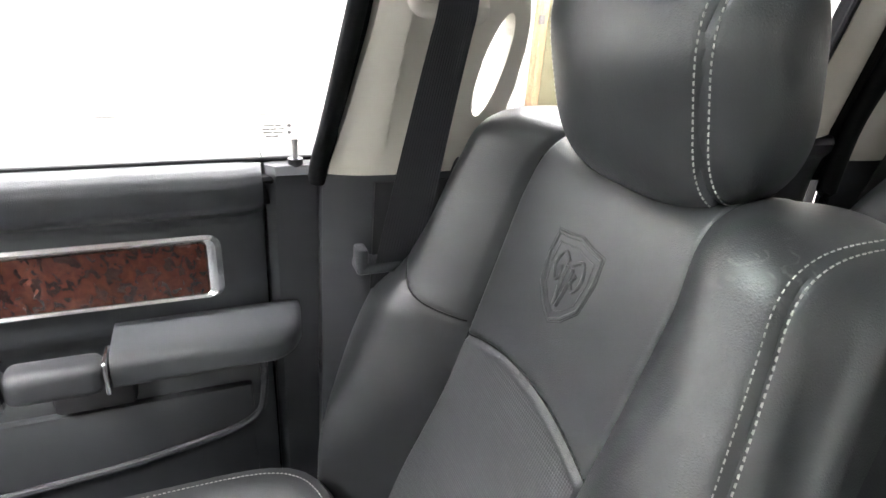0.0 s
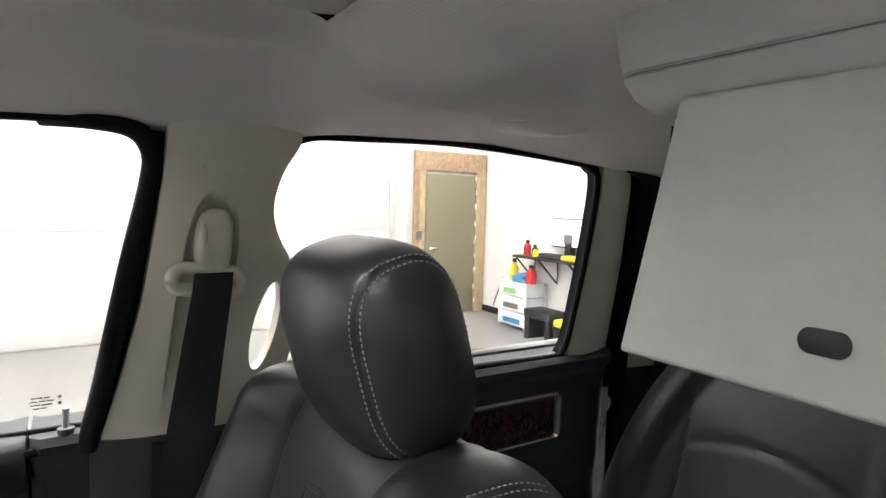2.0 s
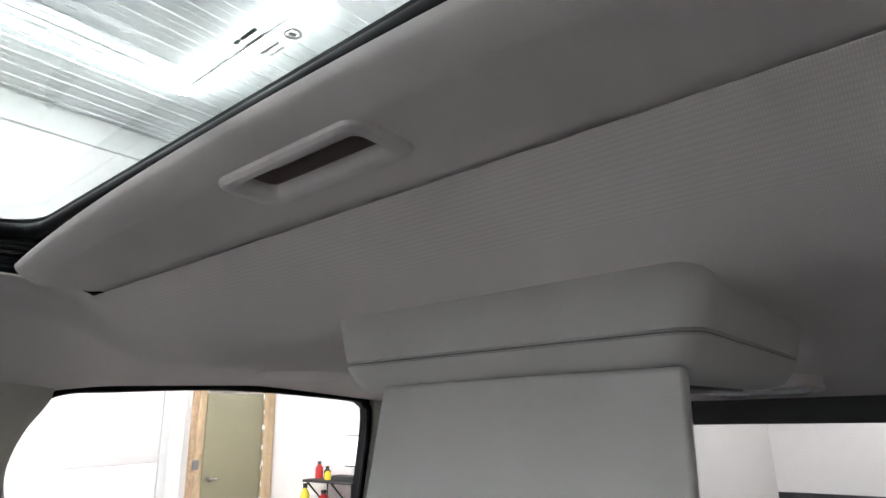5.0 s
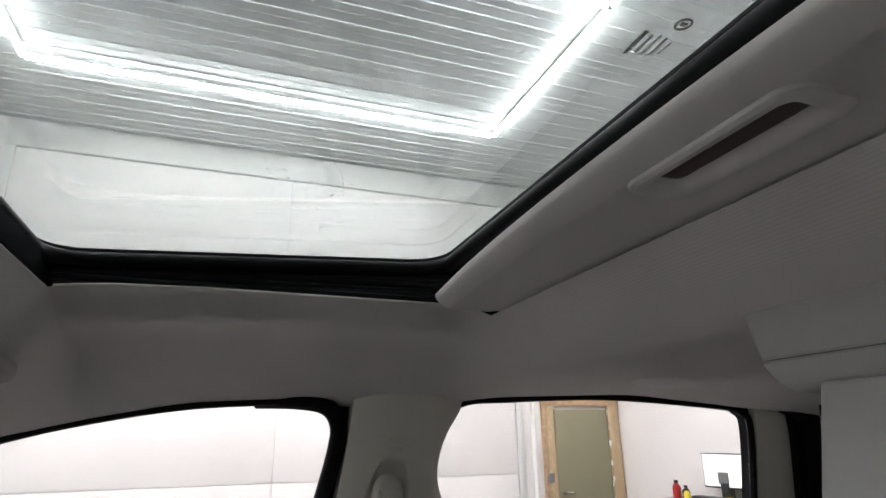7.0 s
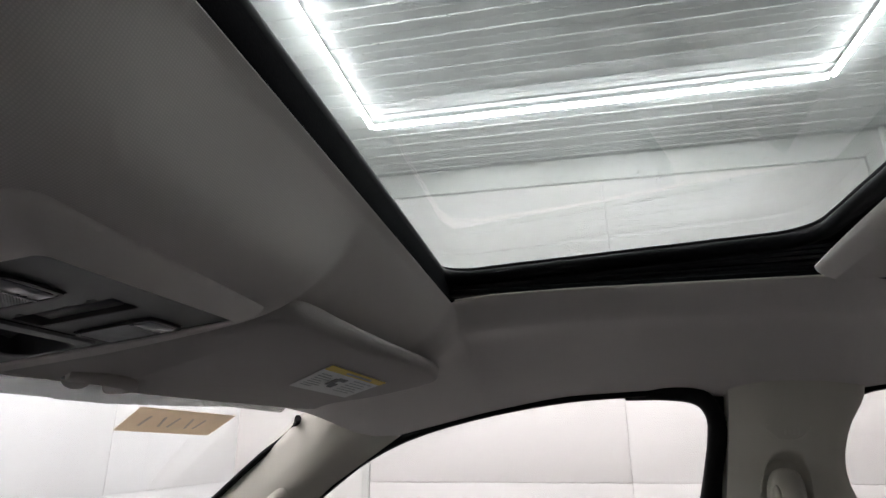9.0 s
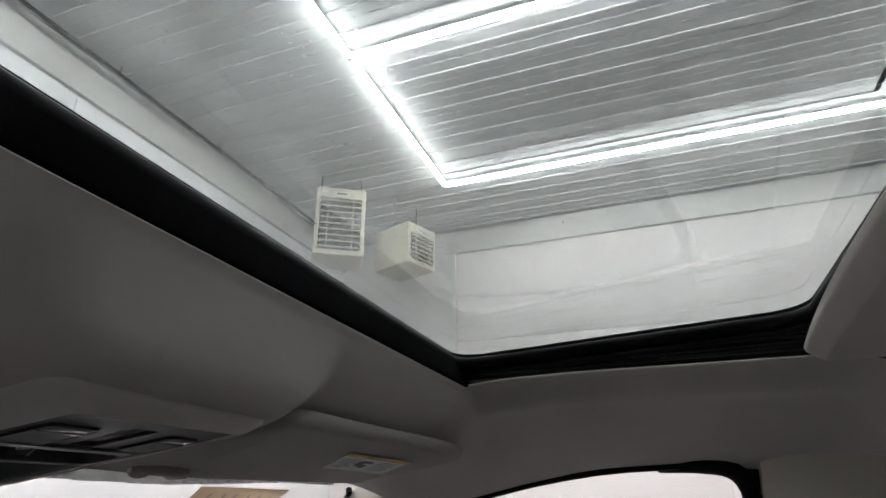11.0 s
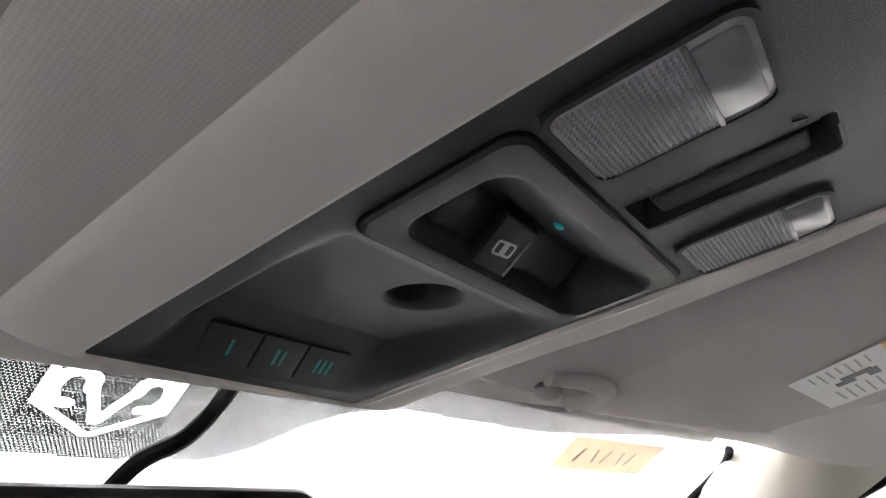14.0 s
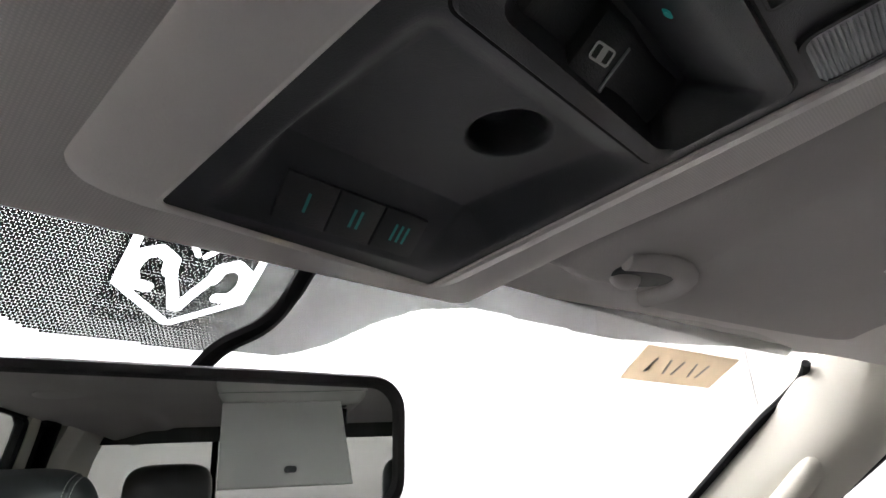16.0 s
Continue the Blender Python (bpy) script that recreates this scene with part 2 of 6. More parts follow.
LENS = material("clear_ribbed_lens", (0.46, 0.46, 0.48), 0.12, vary=0.12, vscale=120, spec=0.8)
LENSEND = material("clear_lens_end", (0.26, 0.26, 0.28), 0.14, vary=0.25, vscale=60, spec=0.8)
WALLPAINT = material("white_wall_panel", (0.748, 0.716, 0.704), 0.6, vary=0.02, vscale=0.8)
# whiter copy of the wall paint, for the stronger light on the front
FRONTWALL = material("lit_front_wall", (0.90, 0.91, 0.925), 0.6, vary=0.02, vscale=0.8)
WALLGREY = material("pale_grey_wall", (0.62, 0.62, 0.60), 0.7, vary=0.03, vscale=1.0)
STEEL = material("galvanised_roof_steel", (0.62, 0.635, 0.63), 0.6, vary=0.06, vscale=1.2, spec=0.3)
CONCRETE = material("polished_concrete", (0.24, 0.232, 0.222), 0.42, vary=0.22, vscale=1.6, grain=0.2, gscale=40)
OLIVE = material("olive_door_paint", (0.225, 0.205, 0.13), 0.5, vary=0.03)
PINE = material("raw_pine", (0.46, 0.335, 0.205), 0.7, vary=0.2, vscale=14)
OSB = material("strand_board", (0.40, 0.27, 0.17), 0.8, vary=0.35, vscale=30)
LED = glow_material("led_tube", (1.0, 0.968, 0.955), LED_POWER)
TUBBLUE = material("blue_plastic", (0.05, 0.22, 0.42), 0.4, vary=0.1)
RED = material("red_plastic", (0.5, 0.02, 0.02), 0.4, vary=0.1)
YELLOW = material("yellow_plastic", (0.75, 0.60, 0.03), 0.4, vary=0.1)
GREEN = material("green_plastic", (0.25, 0.5, 0.15), 0.4, vary=0.1)
MILKY = material("milky_plastic", (0.72, 0.75, 0.76), 0.3, vary=0.04)
CREAM = material("cream_enamel", (0.58, 0.54, 0.44), 0.4, vary=0.05)
SCREENIMG = glow_material("lit_screen", (0.75, 0.74, 0.72), 0.5)
VINYLCOVER = material("grey_bed_cover", (0.085, 0.087, 0.092), 0.55, vary=0.1, grain=0.3, gscale=500)
PAINT = material("truck_paint", (0.03, 0.03, 0.035), 0.25, coat=1.0)
CARPET = material("dark_carpet", (0.02, 0.02, 0.021), 0.95, vary=0.2, vscale=40, grain=0.6, gscale=800)


# ---------------------------------------------------------------- mesh helpers
def link(name, bm, mat, parent=None, label="", smooth=True):
    me = bpy.data.meshes.new(name)
    bmesh.ops.recalc_face_normals(bm, faces=bm.faces)
    bm.to_mesh(me)
    bm.free()
    me.materials.append(mat)
    if smooth:
        me.polygons.foreach_set("use_smooth", [True] * len(me.polygons))
        me.set_sharp_from_angle(angle=radians(38))
    ob = new(name, me)
    if parent is not None:
        ob.parent = parent
        ob.matrix_parent_inverse = parent.matrix_world.inverted()
    if label:
        ob["label"] = label
    return ob


def part(name, bm, mat, parent, label=""):
    return link(name, bm, mat, parent, label)


def thing(name, label, category, at=(0, 0, 0), group="", kind=""):
    e = new(name)
    e.empty_display_size = 0.05
    e.matrix_world = Matrix.Translation(at)
    bpy.context.view_layer.update()
    return tagged(e, label, category, group, kind)


def rbox(x0, x1, y0, y1, z0, z1, r=0.004, seg=2, bm=None, m=None):
    bm = bm or bmesh.new()
    made = bmesh.ops.create_cube(bm, size=1)["verts"]
    for v in made:
        v.co = Vector((x0 + (v.co.x + .5) * (x1 - x0), y0 + (v.co.y + .5) * (y1 - y0), z0 + (v.co.z + .5) * (z1 - z0)))
    if r > 0:
        edges = list({e for v in made for e in v.link_edges})
        r = min(r, 0.49 * min(abs(x1 - x0), abs(y1 - y0), abs(z1 - z0)))
        geo = bmesh.ops.bevel(bm, geom=edges, offset=r, segments=seg, affect="EDGES", profile=0.5)
        made = list({v for f in geo["faces"] for v in f.verts} | {v for v in made if v.is_valid})
    if m is not None:
        for v in made:
            v.co = m @ v.co
    return bm


def prism(outline, z0, z1, r=0.0, seg=2, m=None, bm=None):
    """A flat outline of (x, y) raised from z0 to z1, its rims rounded by r."""
    bm = bm or bmesh.new()
    low = [bm.verts.new((x, y, z0)) for x, y in outline]
    high = [bm.verts.new((x, y, z1)) for x, y in outline]
    n = len(outline)
    f0, f1 = bm.faces.new(low[::-1]), bm.faces.new(high)
    for i in range(n):
        bm.faces.new((low[i], low[(i + 1) % n], high[(i + 1) % n], high[i]))
    made = low + high
    if r:
        rim = list(f0.edges) + list(f1.edges)
        geo = bmesh.ops.bevel(bm, geom=rim, offset=r, segments=seg, affect="EDGES", profile=0.5)
        made = list({v for f in geo["faces"] for v in f.verts} | {v for v in made if v.is_valid})
    if m is not None:
        for v in made:
            v.co = m @ v.co
    return bm


def rounded(x0, x1, y0, y1, r, n=6):
    pts = []
    for cx, cy, a in ((x1 - r, y1 - r, 0), (x0 + r, y1 - r, 90), (x0 + r, y0 + r, 180), (x1 - r, y0 + r, 270)):
        for k in range(n + 1):
            t = radians(a + 90 * k / n)
            pts.append((cx + r * math.cos(t), cy + r * math.sin(t)))
    return pts


def oval(cx, cy, rx, ry, n=28):
    return [(cx + rx * math.cos(2 * math.pi * k / n), cy + ry * math.sin(2 * math.pi * k / n)) for k in range(n)]


def ring(outer, inner, z0, z1, m=None, bm=None):
    """A flat frame between two outlines of equal count."""
    bm = bm or bmesh.new()
    n = len(outer)
    rows = [[bm.verts.new((x, y, z)) for x, y in o] for o, z in ((outer, z0), (outer, z1), (inner, z1), (inner, z0))]
    for a in range(4):
        for i in range(n):
            bm.faces.new((rows[a][i], rows[a][(i + 1) % n], rows[(a + 1) % 4][(i + 1) % n], rows[(a + 1) % 4][i]))
    if m is not None:
        for row in rows:
            for v in row:
                v.co = m @ v.co
    return bm


def grid(fn, nu, nv, thick=None, bm=None, closed_u=False):
    """A sheet from fn(u, v), u and v from 0 to 1; thick: a vector or a function of the point by which the back lies behind it."""
    bm = bm or bmesh.new()
    front = [[bm.verts.new(fn(i / nu, j / nv)) for j in range(nv + 1)] for i in range(nu + (0 if closed_u else 1))]
    cnt = len(front)
    for i in range(nu if closed_u else cnt - 1):
        for j in range(nv):
            bm.faces.new((front[i][j], front[(i + 1) % cnt][j], front[(i + 1) % cnt][j + 1], front[i][j + 1]))
    if thick is not None:
        back = [[bm.verts.new(v.co + (thick(v.co) if callable(thick) else Vector(thick))) for v in row] for row in front]
        for i in range(cnt - 1):
            for j in range(nv):
                bm.faces.new((back[i][j + 1], back[i + 1][j + 1], back[i + 1][j], back[i][j]))
        for i in range(cnt - 1):
            for j, k in ((0, 0), (nv, nv)):
                bm.faces.new((front[i][j], back[i][j], back[i + 1][j], front[i + 1][j]))
        for j in range(nv):
            for i in (0, cnt - 1):
                bm.faces.new((front[i][j + 1], back[i][j + 1], back[i][j], front[i][j]))
    return bm


def catmull(pts, n, closed=False):
    pts = [Vector(p) for p in pts]
    out = []
    m = len(pts)
    for k in range(n + (0 if closed else 1)):
        f = k / n * (m if closed else m - 1)
        i = min(int(f), m - 1 if closed else m - 2)
        t = f - i
        if closed:
            a, b, c, d = (pts[(i + q) % m] for q in (-1, 0, 1, 2))
        else:
            a, b, c, d = (pts[max(0, min(m - 1, i + q))] for q in (-1, 0, 1, 2))
        out.append(0.5 * (2 * b + (c - a) * t + (2 * a - 5 * b + 4 * c - d) * t * t + (3 * b - a - 3 * c + d) * t ** 3))
    return out


def tube(pts, r, sides=10, closed=False, flat=1.0, bm=None, up=(0, 0, 1)):
    bm = bm or bmesh.new()
    pts = [Vector(p) for p in pts]
    n = len(pts)
    rings = []
    for i, p in enumerate(pts):
        a = pts[(i - 1) % n] if closed or i else pts[0]
        b = pts[(i + 1) % n] if closed or i < n - 1 else pts[-1]
        d = (b - a).normalized()
        s = d.cross(Vector(up))
        s = s.normalized() if s.length > 1e-4 else d.cross(Vector((1, 0, 0))).normalized()
        w = s.cross(d).normalized()
        rr = r(i / max(1, n - 1)) if callable(r) else r
        rings.append([bm.verts.new(p + (s * math.cos(2 * math.pi * k / sides) + w * math.sin(2 * math.pi * k / sides) * flat) * rr) for k in range(sides)])
    for i in range(n if closed else n - 1):
        for k in range(sides):
            bm.faces.new((rings[i][k], rings[i][(k + 1) % sides], rings[(i + 1) % n][(k + 1) % sides], rings[(i + 1) % n][k]))
    if not closed:
        bm.faces.new(rings[0][::-1])
        bm.faces.new(rings[-1])
    return bm


def smooth(a, b, x):
    t = max(0.0, min(1.0, (x - a) / (b - a)))
    return t * t * (3 - 2 * t)


def lerp_table(table, x):
    if x <= table[0][0]:
        return table[0][1]
    for (x0, y0), (x1, y1) in zip(table, table[1:]):
        if x <= x1:
            t = (x - x0) / (x1 - x0)
            return y0 + (y1 - y0) * t
    return table[-1][1]


def smooth_table(table, x, reach=0.03):
    v = 0.0
    for k, w in ((-1, .25), (0, .5), (1, .25)):
        v += w * lerp_table(table, x + k * reach)
    return v


def stitches(pts, normals, length=0.0052, gap=0.0030, width=0.0011, bm=None):
    """Raised thread dashes along a line of points with surface normals."""
    bm = bm or bmesh.new()
    acc, on = 0.0, True
    start = pts[0]
    for a, b, nrm in zip(pts, pts[1:], normals):
        seg = (b - a).length
        done = 0.0
        while done < seg - 1e-9:
            need = (length if on else gap) - acc
            stepd = min(need, seg - done)
            done += stepd
            acc += stepd
            p = a.lerp(b, done / seg)
            if acc >= (length if on else gap) - 1e-9:
                if on:
                    d = (p - start).normalized()
                    s = d.cross(nrm).normalized() * width
                    up = nrm * 0.0007
                    c = [start - s, start + s, p + s, p - s]
                    lo = [bm.verts.new(q - nrm * 0.0006) for q in c]
                    hi = [bm.verts.new(q * 1.0 + up) for q in (start + d * .0006 - s * .6, start + d * .0006 + s * .6, p - d * .0006 + s * .6, p - d * .0006 - s * .6)]
                    bm.faces.new(hi)
                    for i in range(4):
                        bm.faces.new((lo[i], lo[(i + 1) % 4], hi[(i + 1) % 4], hi[i]))
                else:
                    start = p
                on, acc = not on, 0.0
                if on:
                    start = p
    return bm


# ---------------------------------------------------------------- cab: ceiling
def side_top(y):
    """Height of the upper rim of the side windows."""
    return smooth_table([(-1.3, 1.68), (-1.0, 1.725), (-.72, 1.752), (-.4, 1.779), (-.13, 1.772), (0, 1.752), (.12, 1.757), (.16, 1.766), (.33, 1.759), (.5, 1.729), (.62, 1.70), (.70, 1.726), (.80, 1.752)], y)


def side_x(y):
    return smooth_table([(-1.3, .60), (-1.0, .655), (-.75, .692), (-.2, .705), (.45, .705), (.62, .695), (.72, .672), (.80, .645)], y)


def mid_top(y):
    return smooth_table([(-1.32, 1.70), (-1.2, 1.729), (-1.0, 1.772), (-.8, 1.790), (-.12, 1.791), (-.06, 1.813), (-.01, 1.848), (.02, 1.857), (.31, 1.858), (.40, 1.856), (.449, 1.851), (.457, 1.837), (.470, 1.822), (.485, 1.809), (.505, 1.797), (.53, 1.787), (.60, 1.778), (.70, 1.764), (.82, 1.742)], y, .004 if y > .43 else .012)


def headliner_z(x, y):
    xe = side_x(y)
    a = abs(x)
    zc, zs = mid_top(y), side_top(y)
    t = max(0.0, (a - .43) / max(.05, xe - .43))
    t = min(t, 1.0)
    z = zc + (zs - zc) * (0.24 * smooth(0, .18, t) + 0.76 * smooth(.36, 1.05, t))
    # soft swelling down to the overhead console
    r = ((a / .150) ** 6.0 + (max(0.0, .80 - y) / .362) ** 6.0) ** (1 / 6.0)
    low = 1.7755 - .144 * (y - .515)
    z += (low - z) * smooth(1.03, .83, r) * smooth(.449, .478, y)
    # recess in front of the folded visors
    z += .009 * smooth(.11, .16, a) * smooth(.64, .735, y)
    # cut-out above the console's pocket
    z += .035 * smooth(.082, .068, a) * smooth(.505, .525, y) * smooth(.775, .760, y)
    return z


OPEN = (-.419, .419, -.008, .448)


def headliner():
    ys = [-1.30 + 1.72 * k / 90 for k in range(91)] + [.425 + .375 * k / 66 for k in range(67)]
    ys = sorted(ys + [OPEN[2] - .004, OPEN[2], OPEN[3], OPEN[3] + .004])
    bm = bmesh.new()
    cols = []
    n = 176

    def columns(k, xe):
        """Closer columns over the console, one on each rim of the roof opening."""
        a = abs(k - 88)
        x = .2 * a / 48 if a <= 48 else .2 + (OPEN[1] - .2) * (a - 48) / 20 if a <= 68 else OPEN[1] + (xe - OPEN[1]) * (a - 68) / 20
        return x if k > 88 else -x
    for y in ys:
        xe = side_x(y)
        row = []
        for k in range(n + 1):
            x = columns(k, xe)
            row.append(bm.verts.new((x, y, headliner_z(x, y))))
        cols.append(row)
    for j in range(len(ys) - 1):
        for k in range(n):
            q = (cols[j][k], cols[j][k + 1], cols[j + 1][k + 1], cols[j + 1][k])
            cx, cy = sum(v.co.x for v in q) / 4, sum(v.co.y for v in q) / 4
            if OPEN[0] < cx < OPEN[1] and OPEN[2] < cy < OPEN[3]:
                continue
            bm.faces.new(q)
    loose = [v for v in bm.verts if not v.link_faces]
    bmesh.ops.delete(bm, geom=loose, context="VERTS")
    # rolled lip of the roof opening
    rim = [e for e in bm.edges if e.is_boundary and all(OPEN[0] - .001 <= v.co.x <= OPEN[1] + .001 and OPEN[2] - .001 <= v.co.y <= OPEN[3] + .001 for v in e.verts)]
    for v in bmesh.ops.extrude_edge_only(bm, edges=rim)["geom"]:
        if isinstance(v, bmesh.types.BMVert):
            v.co.z += .0006
    ob = link("headliner", bm, HEADLINER)
    return tagged(ob, "warm grey woven fabric headliner with a roof opening", "headliner", kind="structure")


headliner()

# outer roof sheet that closes the cab above
roof = bmesh.new()
for x0, x1, y0, y1 in ((-.68, -.615, -1.35, .75), (.615, .68, -1.35, .75), (-.615, .615, .585, .75), (-.615, .615, -1.35, -.03)):
    rbox(x0, x1, y0, y1, 1.925, 1.935, 0, bm=roof)
for s in (-1, 1):
    rbox(min(s * .68, s * .74), max(s * .68, s * .74), -1.35, .60, 1.80, 1.930, 0, bm=roof)
rbox(-.70, .70, -1.37, -1.33, 1.70, 1.93, 0, bm=roof)
rbox(-.62, .62, .74, .80, 1.80, 1.93, 0, bm=roof)
tagged(link("cab_roof", roof, PAINT), "dark painted steel cab roof", "roof", kind="structure")


# ---------------------------------------------------------------- sunroof
def sunroof():
    t = thing("sunroof", "dusty glass sunroof tipped up behind in a black frame", "sunroof", (0, .24, 1.91))

    def tipped(bm):
        """The glass stands higher at its rear edge than in front."""
        for v in bm.verts:
            v.co.z += (.43 - v.co.y) * .056
        return bm
    part("frame", tipped(ring(rounded(-.56, .56, -.06, .52, .03, 9), rounded(-.4285, .4285, .050, .4590, .040, 9), 1.882, 1.888)), RUBBER, t)
    lip = [(x, y, 1.8810) for x, y in rounded(-.4285, .4285, .050, .4590, .040, 9)]
    part("seal", tipped(tube(lip, .0088, 12, closed=True)), RUBBER, t, "rolled black rubber seal")
    pane = link("pane", tipped(rbox(-.61, .61, -.06, .58, 1.902, 1.907, 0)), SUNGLASS, t, "dusty tinted glass pane", smooth=False)
    part("glass_border", tipped(ring(rounded(-.605, .605, -.055, .575, .02), rounded(-.430, .430, .052, .4605, .038), 1.8910, 1.8940)), RUBBER, pane, "black border on the glass")
    # folded rubber gaiters at the sides, opened out towards the raised rear
    for s in (-1, 1):
        part("gaiter_back", tipped(rbox(min(s * .440, s * .446), max(s * .440, s * .446), .0, .458, 1.861, 1.884, 0)), RUBBER, t)
        for k in range(6):
            pts = []
            for q in range(19):
                y = .448 - .435 * q / 18
                top = 1.8740 + (.43 - y) * .056
                sag = .0016 * math.sin(9 * y + 2.1 * k) * math.sin(math.pi * q / 18)
                pts.append((s * (.4325 + .0022 * math.sin(5 * y + k)), y, 1.8665 + (top - 1.8665) * k / 5 + sag))
            part("gaiter_fold", tube(pts, .0031, 7), GAITER, t)
        part("side_rail", rbox(min(s * .4212, s * .440), max(s * .4212, s * .440), .0, .458, 1.8602, 1.8660, .0018), RUBBER, t)
        part("edge_strip", tube([(s * .4198, .012 + .0216 * q, headliner_z(.4198, .012 + .0216 * q) + .0012) for q in range(21)], .0014, 6), TRIM, t, "pale edge strip")
    part("front_wall", rbox(-.45, .45, .4510, .4680, 1.8530, 1.8860, .004, 3), FOAM, t)
    # maker's print on the glass, plain bars round a small ring
    bm = bmesh.new()
    for k, (w, h) in enumerate(((.034, .005), (.026, .0022), (.030, .0022), (.026, .0022), (.020, .0022))):
        y = .083 - k * .0050
        rbox(.014 - w * .3, .014 + w * .1, y, y + h * .5, 1.9005, 1.9012, 0, bm=bm)
        rbox(.014 + w * .14, .014 + w * .3, y, y + h * .5, 1.9005, 1.9012, 0, bm=bm)
    ring(oval(-.006, .068, .0050, .0050), oval(-.006, .068, .0038, .0038), 1.9005, 1.9012, bm=bm)
    rbox(-.0072, -.0048, .066, .070, 1.9005, 1.9012, 0, bm=bm)
    tagged(part("printed_mark", tipped(bm), GREYPRINT, t), kind="stuff")
    return t


sunroof()


def sunshade():
    t = thing("sunshade", "grey sliding sunroof shade with a recessed grip", "sunshade", (0, .04, 1.85))
    hole = (-.057, .048, .036, .067)

    def fn(u, v):
        x = -.415 + .83 * u
        front = .069 + .026 * (1 - (x / .415) ** 2) - .014 * smooth(.94, 1.0, abs(2 * u - 1)) ** 2
        y = front - (front + .016) * v
        z = 1.8625 - .0135 * math.sqrt(min(1.0, v / .20)) + .0015 * smooth(.004, -.010, y)
        z += .004 * smooth(.97, 1.0, abs(2 * u - 1))
        return (x, y, z)
    bm = grid(fn, 166, 64)
    for f in list(bm.faces):
        c = f.calc_center_median()
        if hole[0] < c.x < hole[1] and hole[2] < c.y < hole[3]:
            bm.faces.remove(f)
    # thickness behind the rounded leading edge
    rbox(-.400, .400, .040, .0640, 1.8640, 1.8675, .0015, bm=bm)
    part("panel", bm, SHADECLOTH, t)
    o = rounded(hole[0] - .0075, hole[1] + .0085, hole[2] - .0085, hole[3] + .0075, .013)
    i = rounded(hole[0] + .0065, hole[1] - .0060, hole[2] + .0045, hole[3] - .0045, .005)
    bm = bmesh.new()
    n = len(o)

    def zs(y):
        return 1.8490 + .0050 * smooth(.072, .090, y)
    rows = []
    for f, dz in ((0, .002), (.06, -.0022), (.25, -.0040), (.60, -.0038), (.88, -.0016), (1.0, .0020), (1.0, .0050)):
        rows.append([bm.verts.new((a[0] + (b[0] - a[0]) * f, a[1] + (b[1] - a[1]) * f, zs(a[1]) + dz)) for a, b in zip(o, i)])
    for a, b in zip(rows, rows[1:]):
        for k in range(n):
            bm.faces.new((a[k], a[(k + 1) % n], b[(k + 1) % n], b[k]))
    grip = part("grip", bm, GREYTRIM, t, "moulded grey plastic grip")
    # walls and floor of the hollow carry their shade in the colour
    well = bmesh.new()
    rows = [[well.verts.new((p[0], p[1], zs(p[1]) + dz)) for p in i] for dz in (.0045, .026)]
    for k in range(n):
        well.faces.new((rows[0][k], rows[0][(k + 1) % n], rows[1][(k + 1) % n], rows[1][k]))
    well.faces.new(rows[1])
    part("grip_well", well, GRIPSHADE, grip, "hollow of the grip, coloured dark for its shade")
    return t


sunshade()


# ---------------------------------------------------------------- overhead console
CON = Matrix.Translation((.003, .636, 1.7476)) @ Matrix.Rotation(radians(2.6), 4, "Z") @ Matrix.Rotation(-math.atan(.144), 4, "X") @ Matrix.Scale(-1, 4, (0, 0, 1))
# local: u across, v towards the windscreen, w downwards out of the panel


